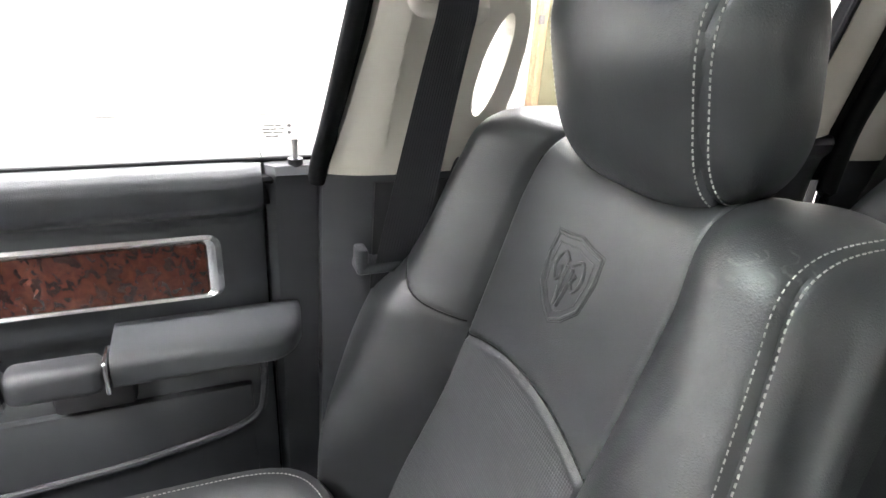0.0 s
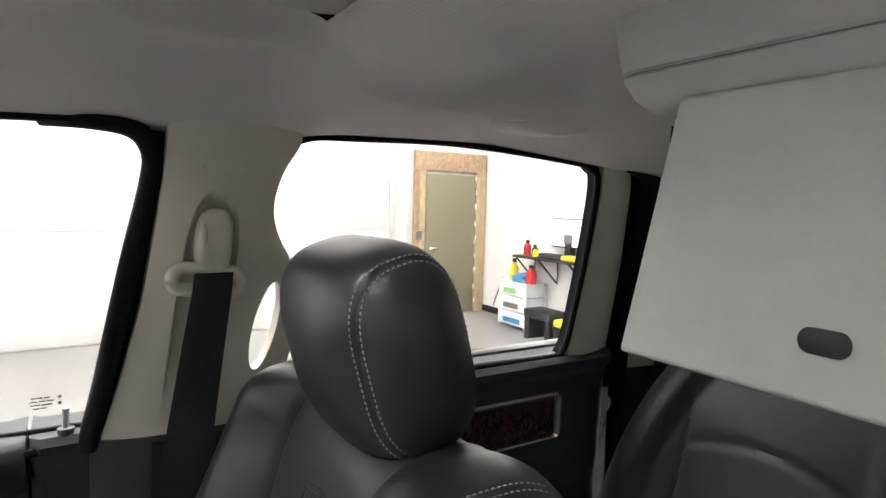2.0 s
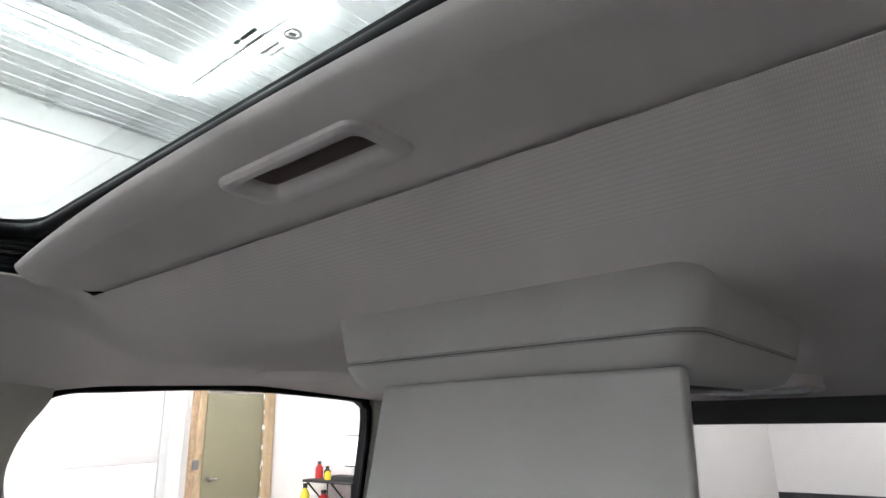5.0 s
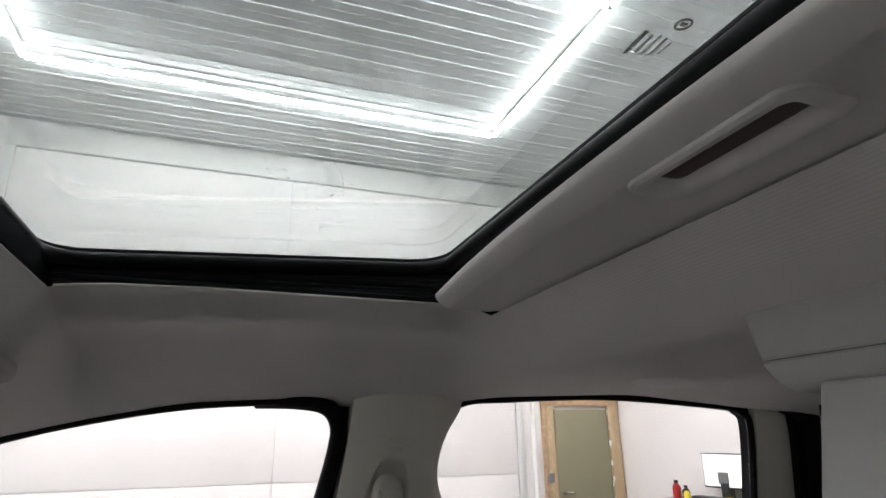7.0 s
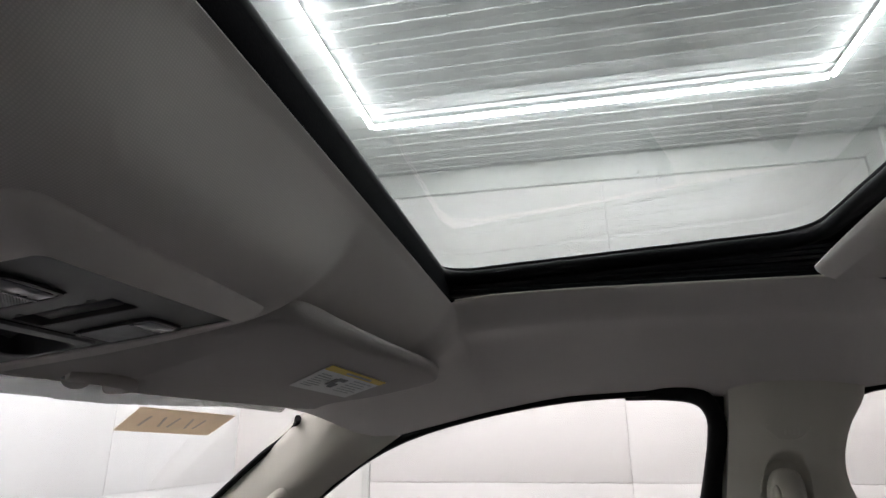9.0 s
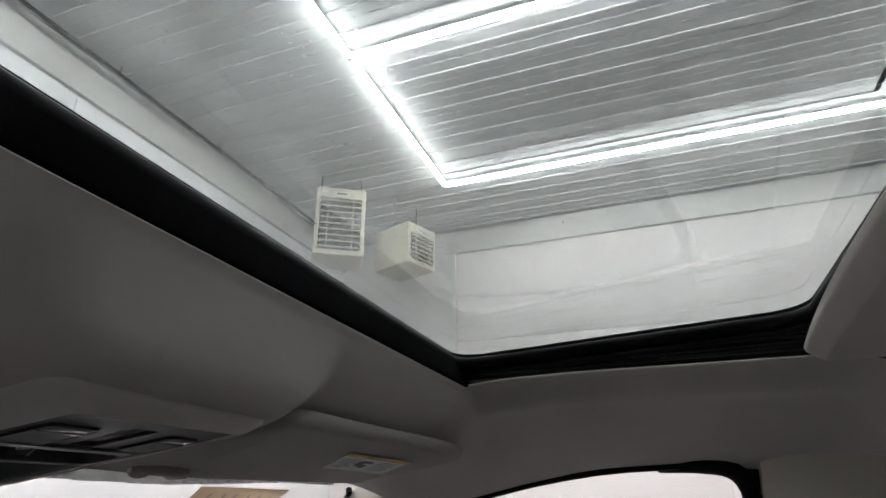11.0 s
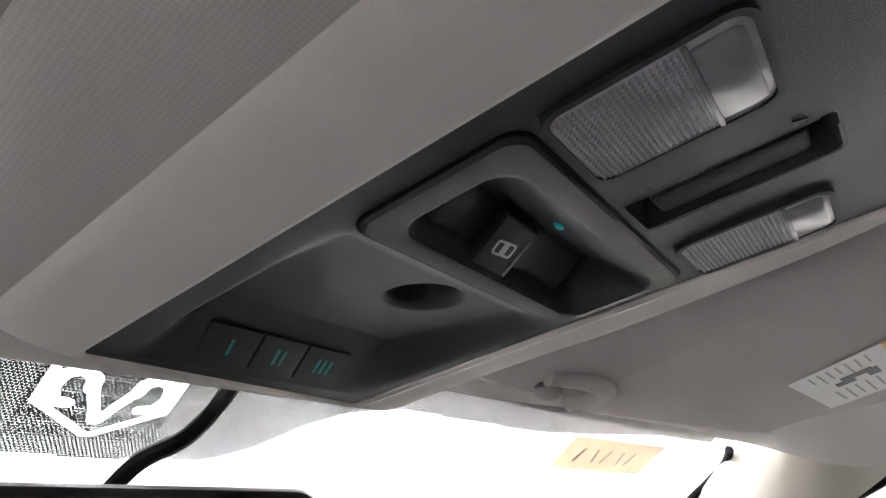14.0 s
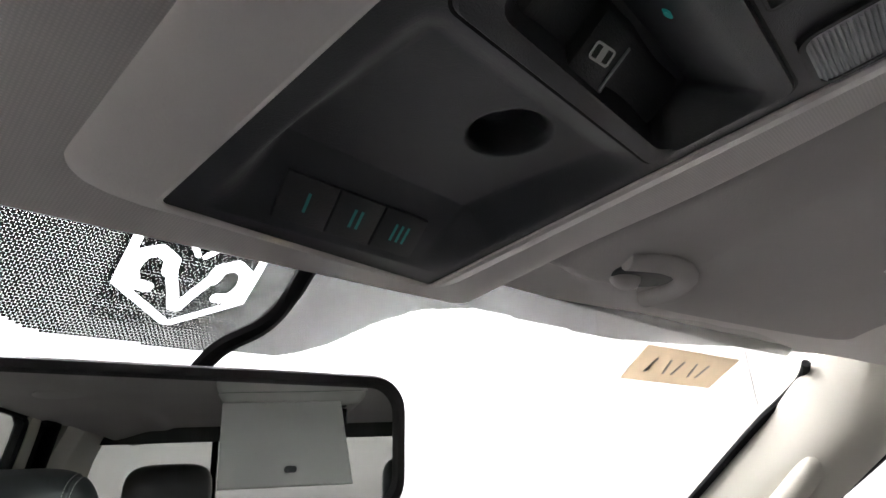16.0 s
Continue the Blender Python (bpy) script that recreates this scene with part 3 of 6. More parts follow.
def console():
    t = thing("overhead_console", "grey overhead console with a black switch and lamp panel", "console", (.003, .636, 1.75))
    # bezel: a swelling frame round the dark panel
    def warp(u, v):
        """The dark panel is a slightly skewed rectangle."""
        f, g = (u + .0665) / .133, (v + .124) / .248
        return ((-.0666 + .1369 * f) * (1 - g) + (-.0707 + .1381 * f) * g, (-.1183 - .0070 * f) * (1 - g) + (.1261 + .0066 * f) * g)
    out = rounded(-.0990, .0945, -.138, .139, .013)
    inn = [warp(*p) for p in rounded(-.0665, .0665, -.124, .124, .005)]
    bm = bmesh.new()
    n = len(out)
    rows = []
    for f, w in ((0, -.035), (0, -.0125), (.03, -.0100), (.10, -.0078), (.3, -.0048), (.6, -.0015), (.93, .0010), (1.0, .0), (1.0, -.012)):
        rows.append([bm.verts.new(CON @ Vector((a[0] + (b[0] - a[0]) * f, a[1] + (b[1] - a[1]) * f, w))) for a, b in zip(out, inn)])
    for a, b in zip(rows, rows[1:]):
        for k in range(n):
            bm.faces.new((a[k], a[(k + 1) % n], b[(k + 1) % n], b[k]))
    part("bezel", bm, GREYTRIM, t, "smooth warm grey plastic bezel")

    holes = ((-.0570, -.0216, -.0922, -.0462), (.0345, .0655, -.0955, -.0480), (-.0035, .0158, -.1010, -.0462))

    def dish(u, v):
        d = 0.0
        if v > .008:
            deep = min(.0128 * smooth(-.03, .105, v) * smooth(.008, .02, v) * 1.2, max(0.0, .014 - .41 * (v - .086)))
            d -= deep * smooth(-.0605, -.0475, u) * smooth(.063, .042, u)
        r = math.hypot(u - .0090, v - .0368) / .0140
        d -= .0115 * smooth(1.02, .70, r) + .0012 * smooth(1.12, 1.0, r)
        return d

    def fn(a, b):
        u, v = warp(-.0658 + .1316 * a, -.1232 + .2464 * b)
        return CON @ Vector((u, v, dish(u, v) - .0008))
    bm = grid(fn, 176, 330)
    inv = CON.inverted()
    for f in list(bm.faces):
        c = inv @ f.calc_center_median()
        if any(h[0] < c.x < h[1] and h[2] < c.y < h[3] for h in holes) or (-.0560 < c.x < .0600 and -.0418 < c.y < .0085):
            bm.faces.remove(f)
    part("panel", bm, CONSOLEBLACK, t, "dark charcoal plastic panel with a dished pocket")
    # switch plate
    o, rim, i = rounded(-.0572, .0615, -.0428, .0096, .006), rounded(-.0475, .0575, -.0340, .0030, .009), rounded(-.0385, .0510, -.0160, .0010, .007)
    bm = bmesh.new()
    rows = []
    for a, b, f, w in ((o, rim, 0, -.010), (o, rim, 0, -.0002), (o, rim, .10, .0010), (o, rim, .85, .0012), (o, rim, 1, .0004), (rim, i, .12, -.0016), (rim, i, .6, -.0088), (rim, i, .95, -.0145), (rim, i, 1, -.018)):
        rows.append([bm.verts.new(CON @ Vector((p[0] + (q[0] - p[0]) * f, p[1] + (q[1] - p[1]) * f, w))) for p, q in zip(a, b)])
    for p, q in zip(rows, rows[1:]):
        for k in range(len(o)):
            bm.faces.new((p[k], p[(k + 1) % len(o)], q[(k + 1) % len(o)], q[k]))
    bm.faces.new(rows[-1])
    plate = part("switch_plate", bm, CONSOLEBLACK, t)
    gap = rounded(-.0583, .0626, -.0439, .0107, .007)
    part("plate_joint", ring(gap, o, -.006, -.0003, m=CON), RUBBER, plate)

    # rocker, a waisted bar along the plate

    # its face leans back into the basin
    def rock(a, b):
        u = -.0365 + .0870 * a
        s = abs(u - .0070) / .0435
        v = -.0050 + .0090 * (2 * b - 1) * (1 - .12 * s * s)
        w = -.0068 + .55 * v - .0034 * math.sin(math.pi * min(1.0, s)) - .0050 * smooth(.88, 1.0, s) - .003 * abs(2 * b - 1) ** 6
        return CON @ Vector((u, v, w))
    rocker = part("rocker_switch", grid(rock, 40, 14, thick=CON.to_3x3() @ Vector((0, 0, -.009))), BLACK, plate)
    LEAN = CON @ Matrix(((1, 0, 0, 0), (0, 1, 0, 0), (0, .55, 1, 0), (0, 0, 0, 1)))
    part("centre_block", rbox(-.0101, .0098, -.0138, .0036, -.0120, -.0040, .0012, 2, m=LEAN), BLACK, rocker)
    bm = bmesh.new()
    K = LEAN @ Matrix.Translation((-.0011, -.0051, -.0040)) @ Matrix.Rotation(radians(-6), 4, "Z")
    ring(rounded(-.0050, .0050, -.0024, .0024, .0012), rounded(-.0042, .0042, -.0018, .0018, .0008), 0, .0003, m=K, bm=bm)
    rbox(-.0013, .0013, -.0021, .0021, 0, .0003, 0, bm=bm, m=K)
    part("window_symbol", bm, WHITEPRINT, rocker)
    part("symbol_bar", rbox(.0068, .0077, -.0110, .0020, -.0041, -.0032, .0002, m=LEAN), PALEPRINT, rocker)
    bm = prism(oval(0, 0, .0022, .0006, 16), -.0002, .0012, m=CON @ Matrix.Translation((-.0014, -.0252, -.0062)) @ Matrix.Rotation(radians(-12), 4, "Z"))
    part("indicator_lamp", bm, TEALGLOW, plate, "small teal indicator light")

    # three buttons on the front wall of the pocket
    edges = (-.0364, -.0125, .0105, .0354)
    ey = Vector((.0050, .0195, .0080)).normalized()
    nz = Vector((0, -ey.z, ey.y)).normalized()
    B = CON @ Matrix(((1, ey.x, nz.x, -.0012), (0, ey.y, nz.y, .1064), (0, ey.z, nz.z, -.0058), (0, 0, 0, 1)))
    for k in range(3):
        b = part("button", rbox(edges[k] + .0004, edges[k + 1] - .0004, -.0106, .0106, -.006, .0010, .0007, m=B), BLACK, t, "black button with teal bars")
        bm = bmesh.new()
        mid = (edges[k] + edges[k + 1]) / 2
        for q in range(k + 1):
            x = mid + (q - k / 2) * .0034
            rbox(x - .0006, x + .0006, -.0045, .0042, .0009, .0013, 0, bm=bm, m=B)
        part("teal_bars", bm, TEAL, b)

    # two map lamps and the slot between them
    for h in holes[:2]:
        lens = part("map_lamp", prism(rounded(h[0] + .0008, h[1] - .0008, h[2] + .0008, h[3] - .0008, .005), -.012, .0004, .0010, m=CON), LENS, t, "clear ribbed map lamp lens")
        part("lens_end", prism(rounded(h[0] + .004, h[1] - .004, h[2] + .003, h[2] + .014, .002), .0002, .0012, .0004, m=CON), LENSEND, lens)
        bm = bmesh.new()
        nu, nv = 18, 20
        v0, v1 = h[2] + .0150, h[3] - .0020
        du, dv = (h[1] - h[0] - .0050) / nu, (v1 - v0) / nv
        for a in range(nu):
            for b in range(nv):
                u, v = h[0] + .0025 + a * du, v0 + b * dv
                base = [bm.verts.new(CON @ Vector((u + p * du, v + q * dv, .0003))) for p, q in ((0, 0), (1, 0), (1, 1), (0, 1))]
                tip = bm.verts.new(CON @ Vector((u + .5 * du, v + .5 * dv, .0014)))
                for k in range(4):
                    bm.faces.new((base[k], base[(k + 1) % 4], tip))
        tagged(part("prism_pattern", bm, LENS, lens, "moulded clear prism pattern"), kind="stuff")
        part("divider", rbox(h[0] + .002, h[1] - .002, v0 - .0018, v0 - .0004, .0003, .0016, .0003, m=CON), LENSEND, lens)
        part("lens_rim", ring(rounded(h[0] - .0006, h[1] + .0006, h[2] - .0006, h[3] + .0006, .0062), rounded(h[0] + .0012, h[1] - .0012, h[2] + .0012, h[3] - .0012, .0046), -.008, .0009, m=CON), BLACK, lens)
    h = holes[2]
    o, i = rounded(h[0] - .001, h[1] + .001, h[2] - .001, h[3] + .001, .003), rounded(h[0] + .002, h[1] - .002, h[2] + .003, h[3] - .003, .002)
    bm = bmesh.new()
    rows = [[bm.verts.new(CON @ Vector((p[0] + (q[0] - p[0]) * f, p[1] + (q[1] - p[1]) * f, w))) for p, q in zip(o, i)] for f, w in ((0, -.0006), (.2, -.001), (1, -.011))]
    for p, q in zip(rows, rows[1:]):
        for k in range(len(o)):
            bm.faces.new((p[k], p[(k + 1) % len(o)], q[(k + 1) % len(o)], q[k]))
    bm.faces.new(rows[-1])
    slot = part("sunroof_slot", bm, BLACK, t)
    part("sunroof_switch", rbox(h[0] + .006, h[1] - .0015, h[2] + .006, h[3] - .006, -.010, -.0025, .002, m=CON), CHARCOAL, slot)
    for v0, flip in ((h[2] + .006, 1), (h[3] - .006, -1)):
        a = [(h[0] - .0040, v0), (h[0] - .0024, v0 + .0035 * flip), (h[0] - .0056, v0 + .0035 * flip)]
        part("arrow_mark", prism(a, -.0004, .0001, m=CON), GREYPRINT, slot)
    font_word(slot, "VENT", (h[0] - .0018, -.066), .0032)
    return t


def font_word(parent, text, uv, size):
    cu = bpy.data.curves.new("word", "FONT")
    cu.body, cu.size, cu.align_x = text, size, "CENTER"
    tmp = bpy.data.objects.new("word", cu)
    scene.collection.objects.link(tmp)
    me = bpy.data.meshes.new_from_object(tmp.evaluated_get(bpy.context.evaluated_depsgraph_get()))
    bpy.data.objects.remove(tmp)
    bm = bmesh.new()
    bm.from_mesh(me)
    m = CON @ Matrix.Translation((uv[0], uv[1], .0006)) @ Matrix.Rotation(radians(90), 4, "Z") @ Matrix.Scale(-1, 4, (1, 0, 0))
    for v in bm.verts:
        v.co = m @ v.co
    part("lettering", bm, GREYPRINT, parent)


console()


# ---------------------------------------------------------------- sun visors
def visor(s):
    t = thing("sun_visor", "grey cloth sun visor folded up against the headliner", "visor", (s * .35, .6, 1.76), group="sun visors")
    corner = [(.127, .640), (.130, .590), (.142, .550), (.165, .517), (.205, .501)] if s < 0 else [(.127, .600), (.127, .530), (.131, .506), (.150, .498), (.205, .495)]
    outline = corner + [(.30, .487), (.44, .474), (.50, .481), (.535, .505), (.585, .61), (.612, .675), (.600, .700), (.50, .724), (.365, .748), (.268, .757),
               (.262, .722), (.245, .707), (.222, .705), (.205, .715), (.197, .745), (.176, .753), (.150, .750), (.128, .735)]
    pts = [(s * p.x, p.y) for p in catmull([(x, y, 0) for x, y in outline], 110, closed=True)]
    if s < 0:
        pts = pts[::-1]
    tilt = lambda x, y: 1.7665 - .105 * (y - .53) - .02 * (abs(x) - .4)
    bm = bmesh.new()
    rows = []
    cx, cy = s * .36, .60
    for inset, dz in ((.010, .0165), (.003, .0160), (0, .0125), (0, .0080), (.0035, .0034), (.010, .0009), (.018, 0)):
        row = []
        for x, y in pts:
            d = Vector((cx - x, cy - y)).normalized()
            row.append(bm.verts.new((x + d.x * inset, y + d.y * inset, tilt(x, y) + dz)))
        rows.append(row)
    n = len(pts)
    for a, b in zip(rows, rows[1:]):
        for k in range(n):
            bm.faces.new((a[k], a[(k + 1) % n], b[(k + 1) % n], b[k]))
    bm.faces.new(rows[0][::-1])
    bm.faces.new(rows[-1])
    part("pad", bm, VISOR, t)
    # black oval disc paints in the shade of the hole behind the hook
    part("hook_hole_shade", prism(oval(s * .206, .722, .027, .017, 24), 1.7478, 1.7535, .0008), BLACK, t)
    clip = catmull([(s * .258, .748, 1.748), (s * .252, .724, 1.7478), (s * .226, .7035, 1.748), (s * .196, .7025, 1.7495), (s * .174, .716, 1.751)], 30)
    part("hook", tube(clip, .0078, 12, flat=.8), VISOR, t, "moulded grey visor hook")
    bm = bmesh.new()
    bmesh.ops.create_uvsphere(bm, u_segments=20, v_segments=12, radius=.0095)
    for v in bm.verts:
        v.co = Vector((s * .199 + v.co.x * 1.35, .731 + v.co.y * .9, 1.7478 + v.co.z * .7))
    part("rod_end", bm, VISOR, t)
    part("end_pivot", rbox(min(s * .60, s * .645), max(s * .60, s * .645), .672, .694, 1.742, 1.757, .005), GREYTRIM, t)
    if s > 0:
        # warning label: white field, yellow stripe, plain bars for the print
        P = lambda a, b, dz: Vector((.296 + (.372 - .296) * b + (.447 - .296) * a, .540 + (.620 - .540) * b + (.533 - .540) * a, tilt(.4, .575) - dz))

        def flat(a0, a1, b0, b1, dz, bm):
            vs = [bm.verts.new(Vector((*P(a, b, 0).xy, tilt(*P(a, b, 0).xy) - dz))) for a, b in ((a0, b0), (a1, b0), (a1, b1), (a0, b1))]
            up = [bm.verts.new(v.co + Vector((0, 0, .0006))) for v in vs]
            bm.faces.new(vs)
            for k in range(4):
                bm.faces.new((vs[k], vs[(k + 1) % 4], up[(k + 1) % 4], up[k]))
            return bm
        lab = part("warning_label", flat(0, 1, 0, 1, .0008, bmesh.new()), WHITEPRINT, t, "white and yellow warning label with grey print")
        part("yellow_stripe", flat(0, 1, 0, .16, .0012, bmesh.new()), YELLOWPRINT, lab)
        bm = bmesh.new()
        flat(.30, .75, .06, .11, .0016, bm)
        for k in range(7):
            flat(.06, .22 + .04 * (k % 3), .30 + .085 * k, .315 + .085 * k, .0012, bm)
        for k in range(6):
            flat(.58, .92 - .05 * (k % 2), .26 + .10 * k, .277 + .10 * k, .0012, bm)
        tagged(part("print_bar", bm, PALEPRINT, lab), kind="stuff")
        bm = flat(.32, .40, .34, .62, .0014, bmesh.new())
        flat(.40, .48, .52, .70, .0014, bm)
        flat(.36, .50, .30, .40, .0014, bm)
        part("pictogram", bm, GREYPRINT, lab)
    return t


visor(1)
visor(-1)


# ---------------------------------------------------------------- overhead screen
def screen_unit():
    t = thing("overhead_screen", "grey flip-down rear screen hanging open from the headliner", "overhead screen", (-.003, -.1, 1.80))
    cx = -.004
    prof = [(1.812, .152, .0), (1.800, .1535, .001), (1.775, .1485, .000), (1.7632, .1455, -.001), (1.7622, .1435, -.003), (1.7602, .1435, -.003), (1.7592, .1450, -.001), (1.747, .138, -.004), (1.739, .130, -.010), (1.7355, .119, -.020)]
    y1, y0 = -.098, -.43

    def loop(hw, ins, z):
        o = rounded(cx - hw, cx + hw, y0 - ins * .5, y1 + ins, .020, 5)
        return [(x, y, z) for x, y in o]
    bm = bmesh.new()
    rows = [[bm.verts.new(p) for p in loop(hw, ins, z)] for z, hw, ins in prof]
    n = len(rows[0])
    for a, b in zip(rows, rows[1:]):
        for k in range(n):
            bm.faces.new((a[k], a[(k + 1) % n], b[(k + 1) % n], b[k]))
    bm.faces.new(rows[-1])
    house = part("housing", bm, TRIMGREY, t)
    part("seam", tube(loop(.1434, -.003, 1.7612), .0006, 6, closed=True), GREYPRINT, house)
    part("recess", rbox(cx - .105, cx + .105, -.36, -.135, 1.733, 1.738, .001), BLACK, t)
    bm = rbox(-.119, .112, -.0065, .0065, -.152, .004, .004, 3)
    m = Matrix.Translation((-.0035, -.104, 1.738)) @ Matrix.Rotation(radians(4), 4, "X")
    for v in bm.verts:
        f = (v.co.z + .152) / .156
        v.co.x = (-.1285 - .0035 * f) * (v.co.x < 0) + (.1185 - .026 * f) * (v.co.x > 0) + (v.co.x - math.copysign(.1155, v.co.x)) * .6
    for v in bm.verts:
        v.co = m @ v.co
    lid = part("lid", bm, TRIMGREY, t, "smooth grey back of the open screen lid")
    bm = prism(rounded(-.0115, .0115, -.0062, .0062, .0055), .0, .0012, .0004, m=m @ Matrix.Translation((-.001, .0063, -.121)) @ Matrix.Rotation(radians(-90), 4, "X"))
    part("latch_hole", bm, BLACK, lid)
    bm = rbox(-.110, .104, -.0080, -.0064, -.140, -.010, .001, m=m)
    part("display", bm, GLOSSBLACK, lid)
    return t


screen_unit()


def dome_lamp():
    t = thing("dome_lamp", "oval rear dome lamp set in the headliner", "lamp", (.0, -1.02, 1.76))
    m = Matrix.Translation((.0, -1.0, 1.757)) @ Matrix.Rotation(radians(11), 4, "X")
    o = [(x, y) for x, y in rounded(-.10, .10, -.036, .036, .034)]
    part("rim", prism(o, -.010, .012, .004, m=m), GREYTRIM, t)
    part("lens", prism(rounded(-.082, .082, -.024, .024, .022), -.014, -.004, .003, m=m), LENS, t)
    return t


dome_lamp()
for s in (1, -1):
    bm = bmesh.new()
    bmesh.ops.create_uvsphere(bm, u_segments=32, v_segments=12, radius=1)
    y = -.365
    for v in bm.verts:
        v.co = Vector((s * .510 + v.co.x * .055, y + v.co.y * .085, headliner_z(.510, y) + .001 + v.co.z * .009 + (v.co.x * s) * -.006))
    tagged(link("ceiling_cap", bm, GREYTRIM), "flat oval grey cap in the headliner over the rear door", "cap", group="ceiling caps")


# ---------------------------------------------------------------- cab sides
def wall_x(z):
    """Inner side face of the cab: leans inwards above the belt line."""
    return .802 - .245 * max(0.0, z - 1.345) if z > 1.345 else .802


FRONT_WIN = [(.196, 1.334), (.170, 1.44), (.142, 1.57), (.117, 1.69), (.114, 1.735), (.131, 1.760), (.165, 1.766), (.33, 1.759), (.50, 1.729), (.62, 1.688), (.72, 1.624), (.88, 1.50), (1.06, 1.337), (.70, 1.334), (.45, 1.334)]
REAR_WIN = [(.012, 1.352), (.0, 1.50), (-.022, 1.65), (-.042, 1.735), (-.084, 1.765), (-.16, 1.771), (-.36, 1.776), (-.62, 1.760), (-.668, 1.748), (-.690, 1.722), (-.702, 1.60), (-.708, 1.42), (-.700, 1.360), (-.670, 1.348), (-.45, 1.352), (-.20, 1.352)]


def win3(outline, s, n=160, dx=0.0):
    return [(s * (wall_x(p.y) + dx), p.x, p.y) for p in catmull([(y, z, 0) for y, z in outline], n, closed=True)]


def grow(outline, d):
    cy, cz = sum(p[0] for p in outline) / len(outline), sum(p[1] for p in outline) / len(outline)
    out = []
    n = len(outline)
    for i, (y, z) in enumerate(outline):
        a, b = Vector(outline[i - 1]), Vector(outline[(i + 1) % n])
        t = (b - a).normalized()
        nr = Vector((t.y, -t.x))
        if nr.dot(Vector((y - cy, z - cz))) < 0:
            nr = -nr
        out.append((y + nr.x * d, z + nr.y * d))
    return out


def window_set(parent, outline, s):
    # black inner seal, wide window frame behind it, glass
    part("window_seal", tube(win3(outline, s), .0068, 8, closed=True, up=(1, 0, 0)), RUBBER, parent)
    a, b = win3(grow(outline, .002), s, dx=.004), win3(grow(outline, .040), s, dx=.012)
    a2, b2 = win3(grow(outline, .002), s, dx=.030), win3(grow(outline, .040), s, dx=.034)
    bm = bmesh.new()
    rows = [[bm.verts.new(p) for p in q] for q in (a, b, b2, a2)]
    n = len(a)
    for k in range(4):
        for i in range(n):
            bm.faces.new((rows[k][i], rows[k][(i + 1) % n], rows[(k + 1) % 4][(i + 1) % n], rows[(k + 1) % 4][i]))
    part("window_frame", bm, RUBBER, parent)
    g = win3(grow(outline, .012), s, 60, dx=.020)
    bm = bmesh.new()
    lo = [bm.verts.new(p) for p in g]
    hi = [bm.verts.new((p[0] + s * .004, p[1], p[2])) for p in g]
    bm.faces.new(lo)
    bm.faces.new(hi[::-1])
    for i in range(len(g)):
        bm.faces.new((lo[i], lo[(i + 1) % len(g)], hi[(i + 1) % len(g)], hi[i]))
    pane = link("pane", bm, WINDOW, parent, "clear side window glass", smooth=False)
    pane.visible_shadow = False


def door_skin(prof, y0, y1, s, ny=40):
    """A door lining: a profile of (x, z) swept along y and rounded in at both ends."""
    def fn(u, v):
        y = y0 + (y1 - y0) * u
        f = v * (len(prof) - 1)
        i = min(int(f), len(prof) - 2)
        t = f - i
        x = prof[i][0] + (prof[i + 1][0] - prof[i][0]) * t
        z = prof[i][1] + (prof[i + 1][1] - prof[i][1]) * t
        e = min(y - min(y0, y1), max(y0, y1) - y)
        x += .012 * (1 - smooth(0, .012, e))
        return (s * x, y, z)
    return grid(fn, ny, (len(prof) - 1) * 3, thick=(s * .05, 0, 0))


def inlay(parent, y0, y1, z0, z1, x, s, thick=.011):
    """Chrome frame with a burl wood field, on a door."""
    M = Matrix(((0, 0, s, s * x), (1, 0, 0, 0), (0, 1, 0, 0), (0, 0, 0, 1)))
    o = rounded(y0, y1, z0, z1, .018)
    i = rounded(y0 + thick * 2.0, y1 - thick * 2.0, z0 + thick * .75, z1 - thick * 1.1, .006)
    bm = bmesh.new()
    rows = []
    for f, w in ((0, .010), (0, -.002), (.35, -.0065), (.75, -.004), (1, .002), (1, .008)):
        rows.append([bm.verts.new(M @ Vector((p[0] + (q[0] - p[0]) * f, p[1] + (q[1] - p[1]) * f, w))) for p, q in zip(o, i)])
    for p, q in zip(rows, rows[1:]):
        for k in range(len(o)):
            bm.faces.new((p[k], p[(k + 1) % len(o)], q[(k + 1) % len(o)], q[k]))
    tr = part("inlay_frame", bm, CHROME, parent, "polished chrome frame")
    part("wood_inlay", prism([(p[0], p[1]) for p in i], -.0018, .006, m=M), WOOD, tr, "glossy red-brown burl wood inlay")


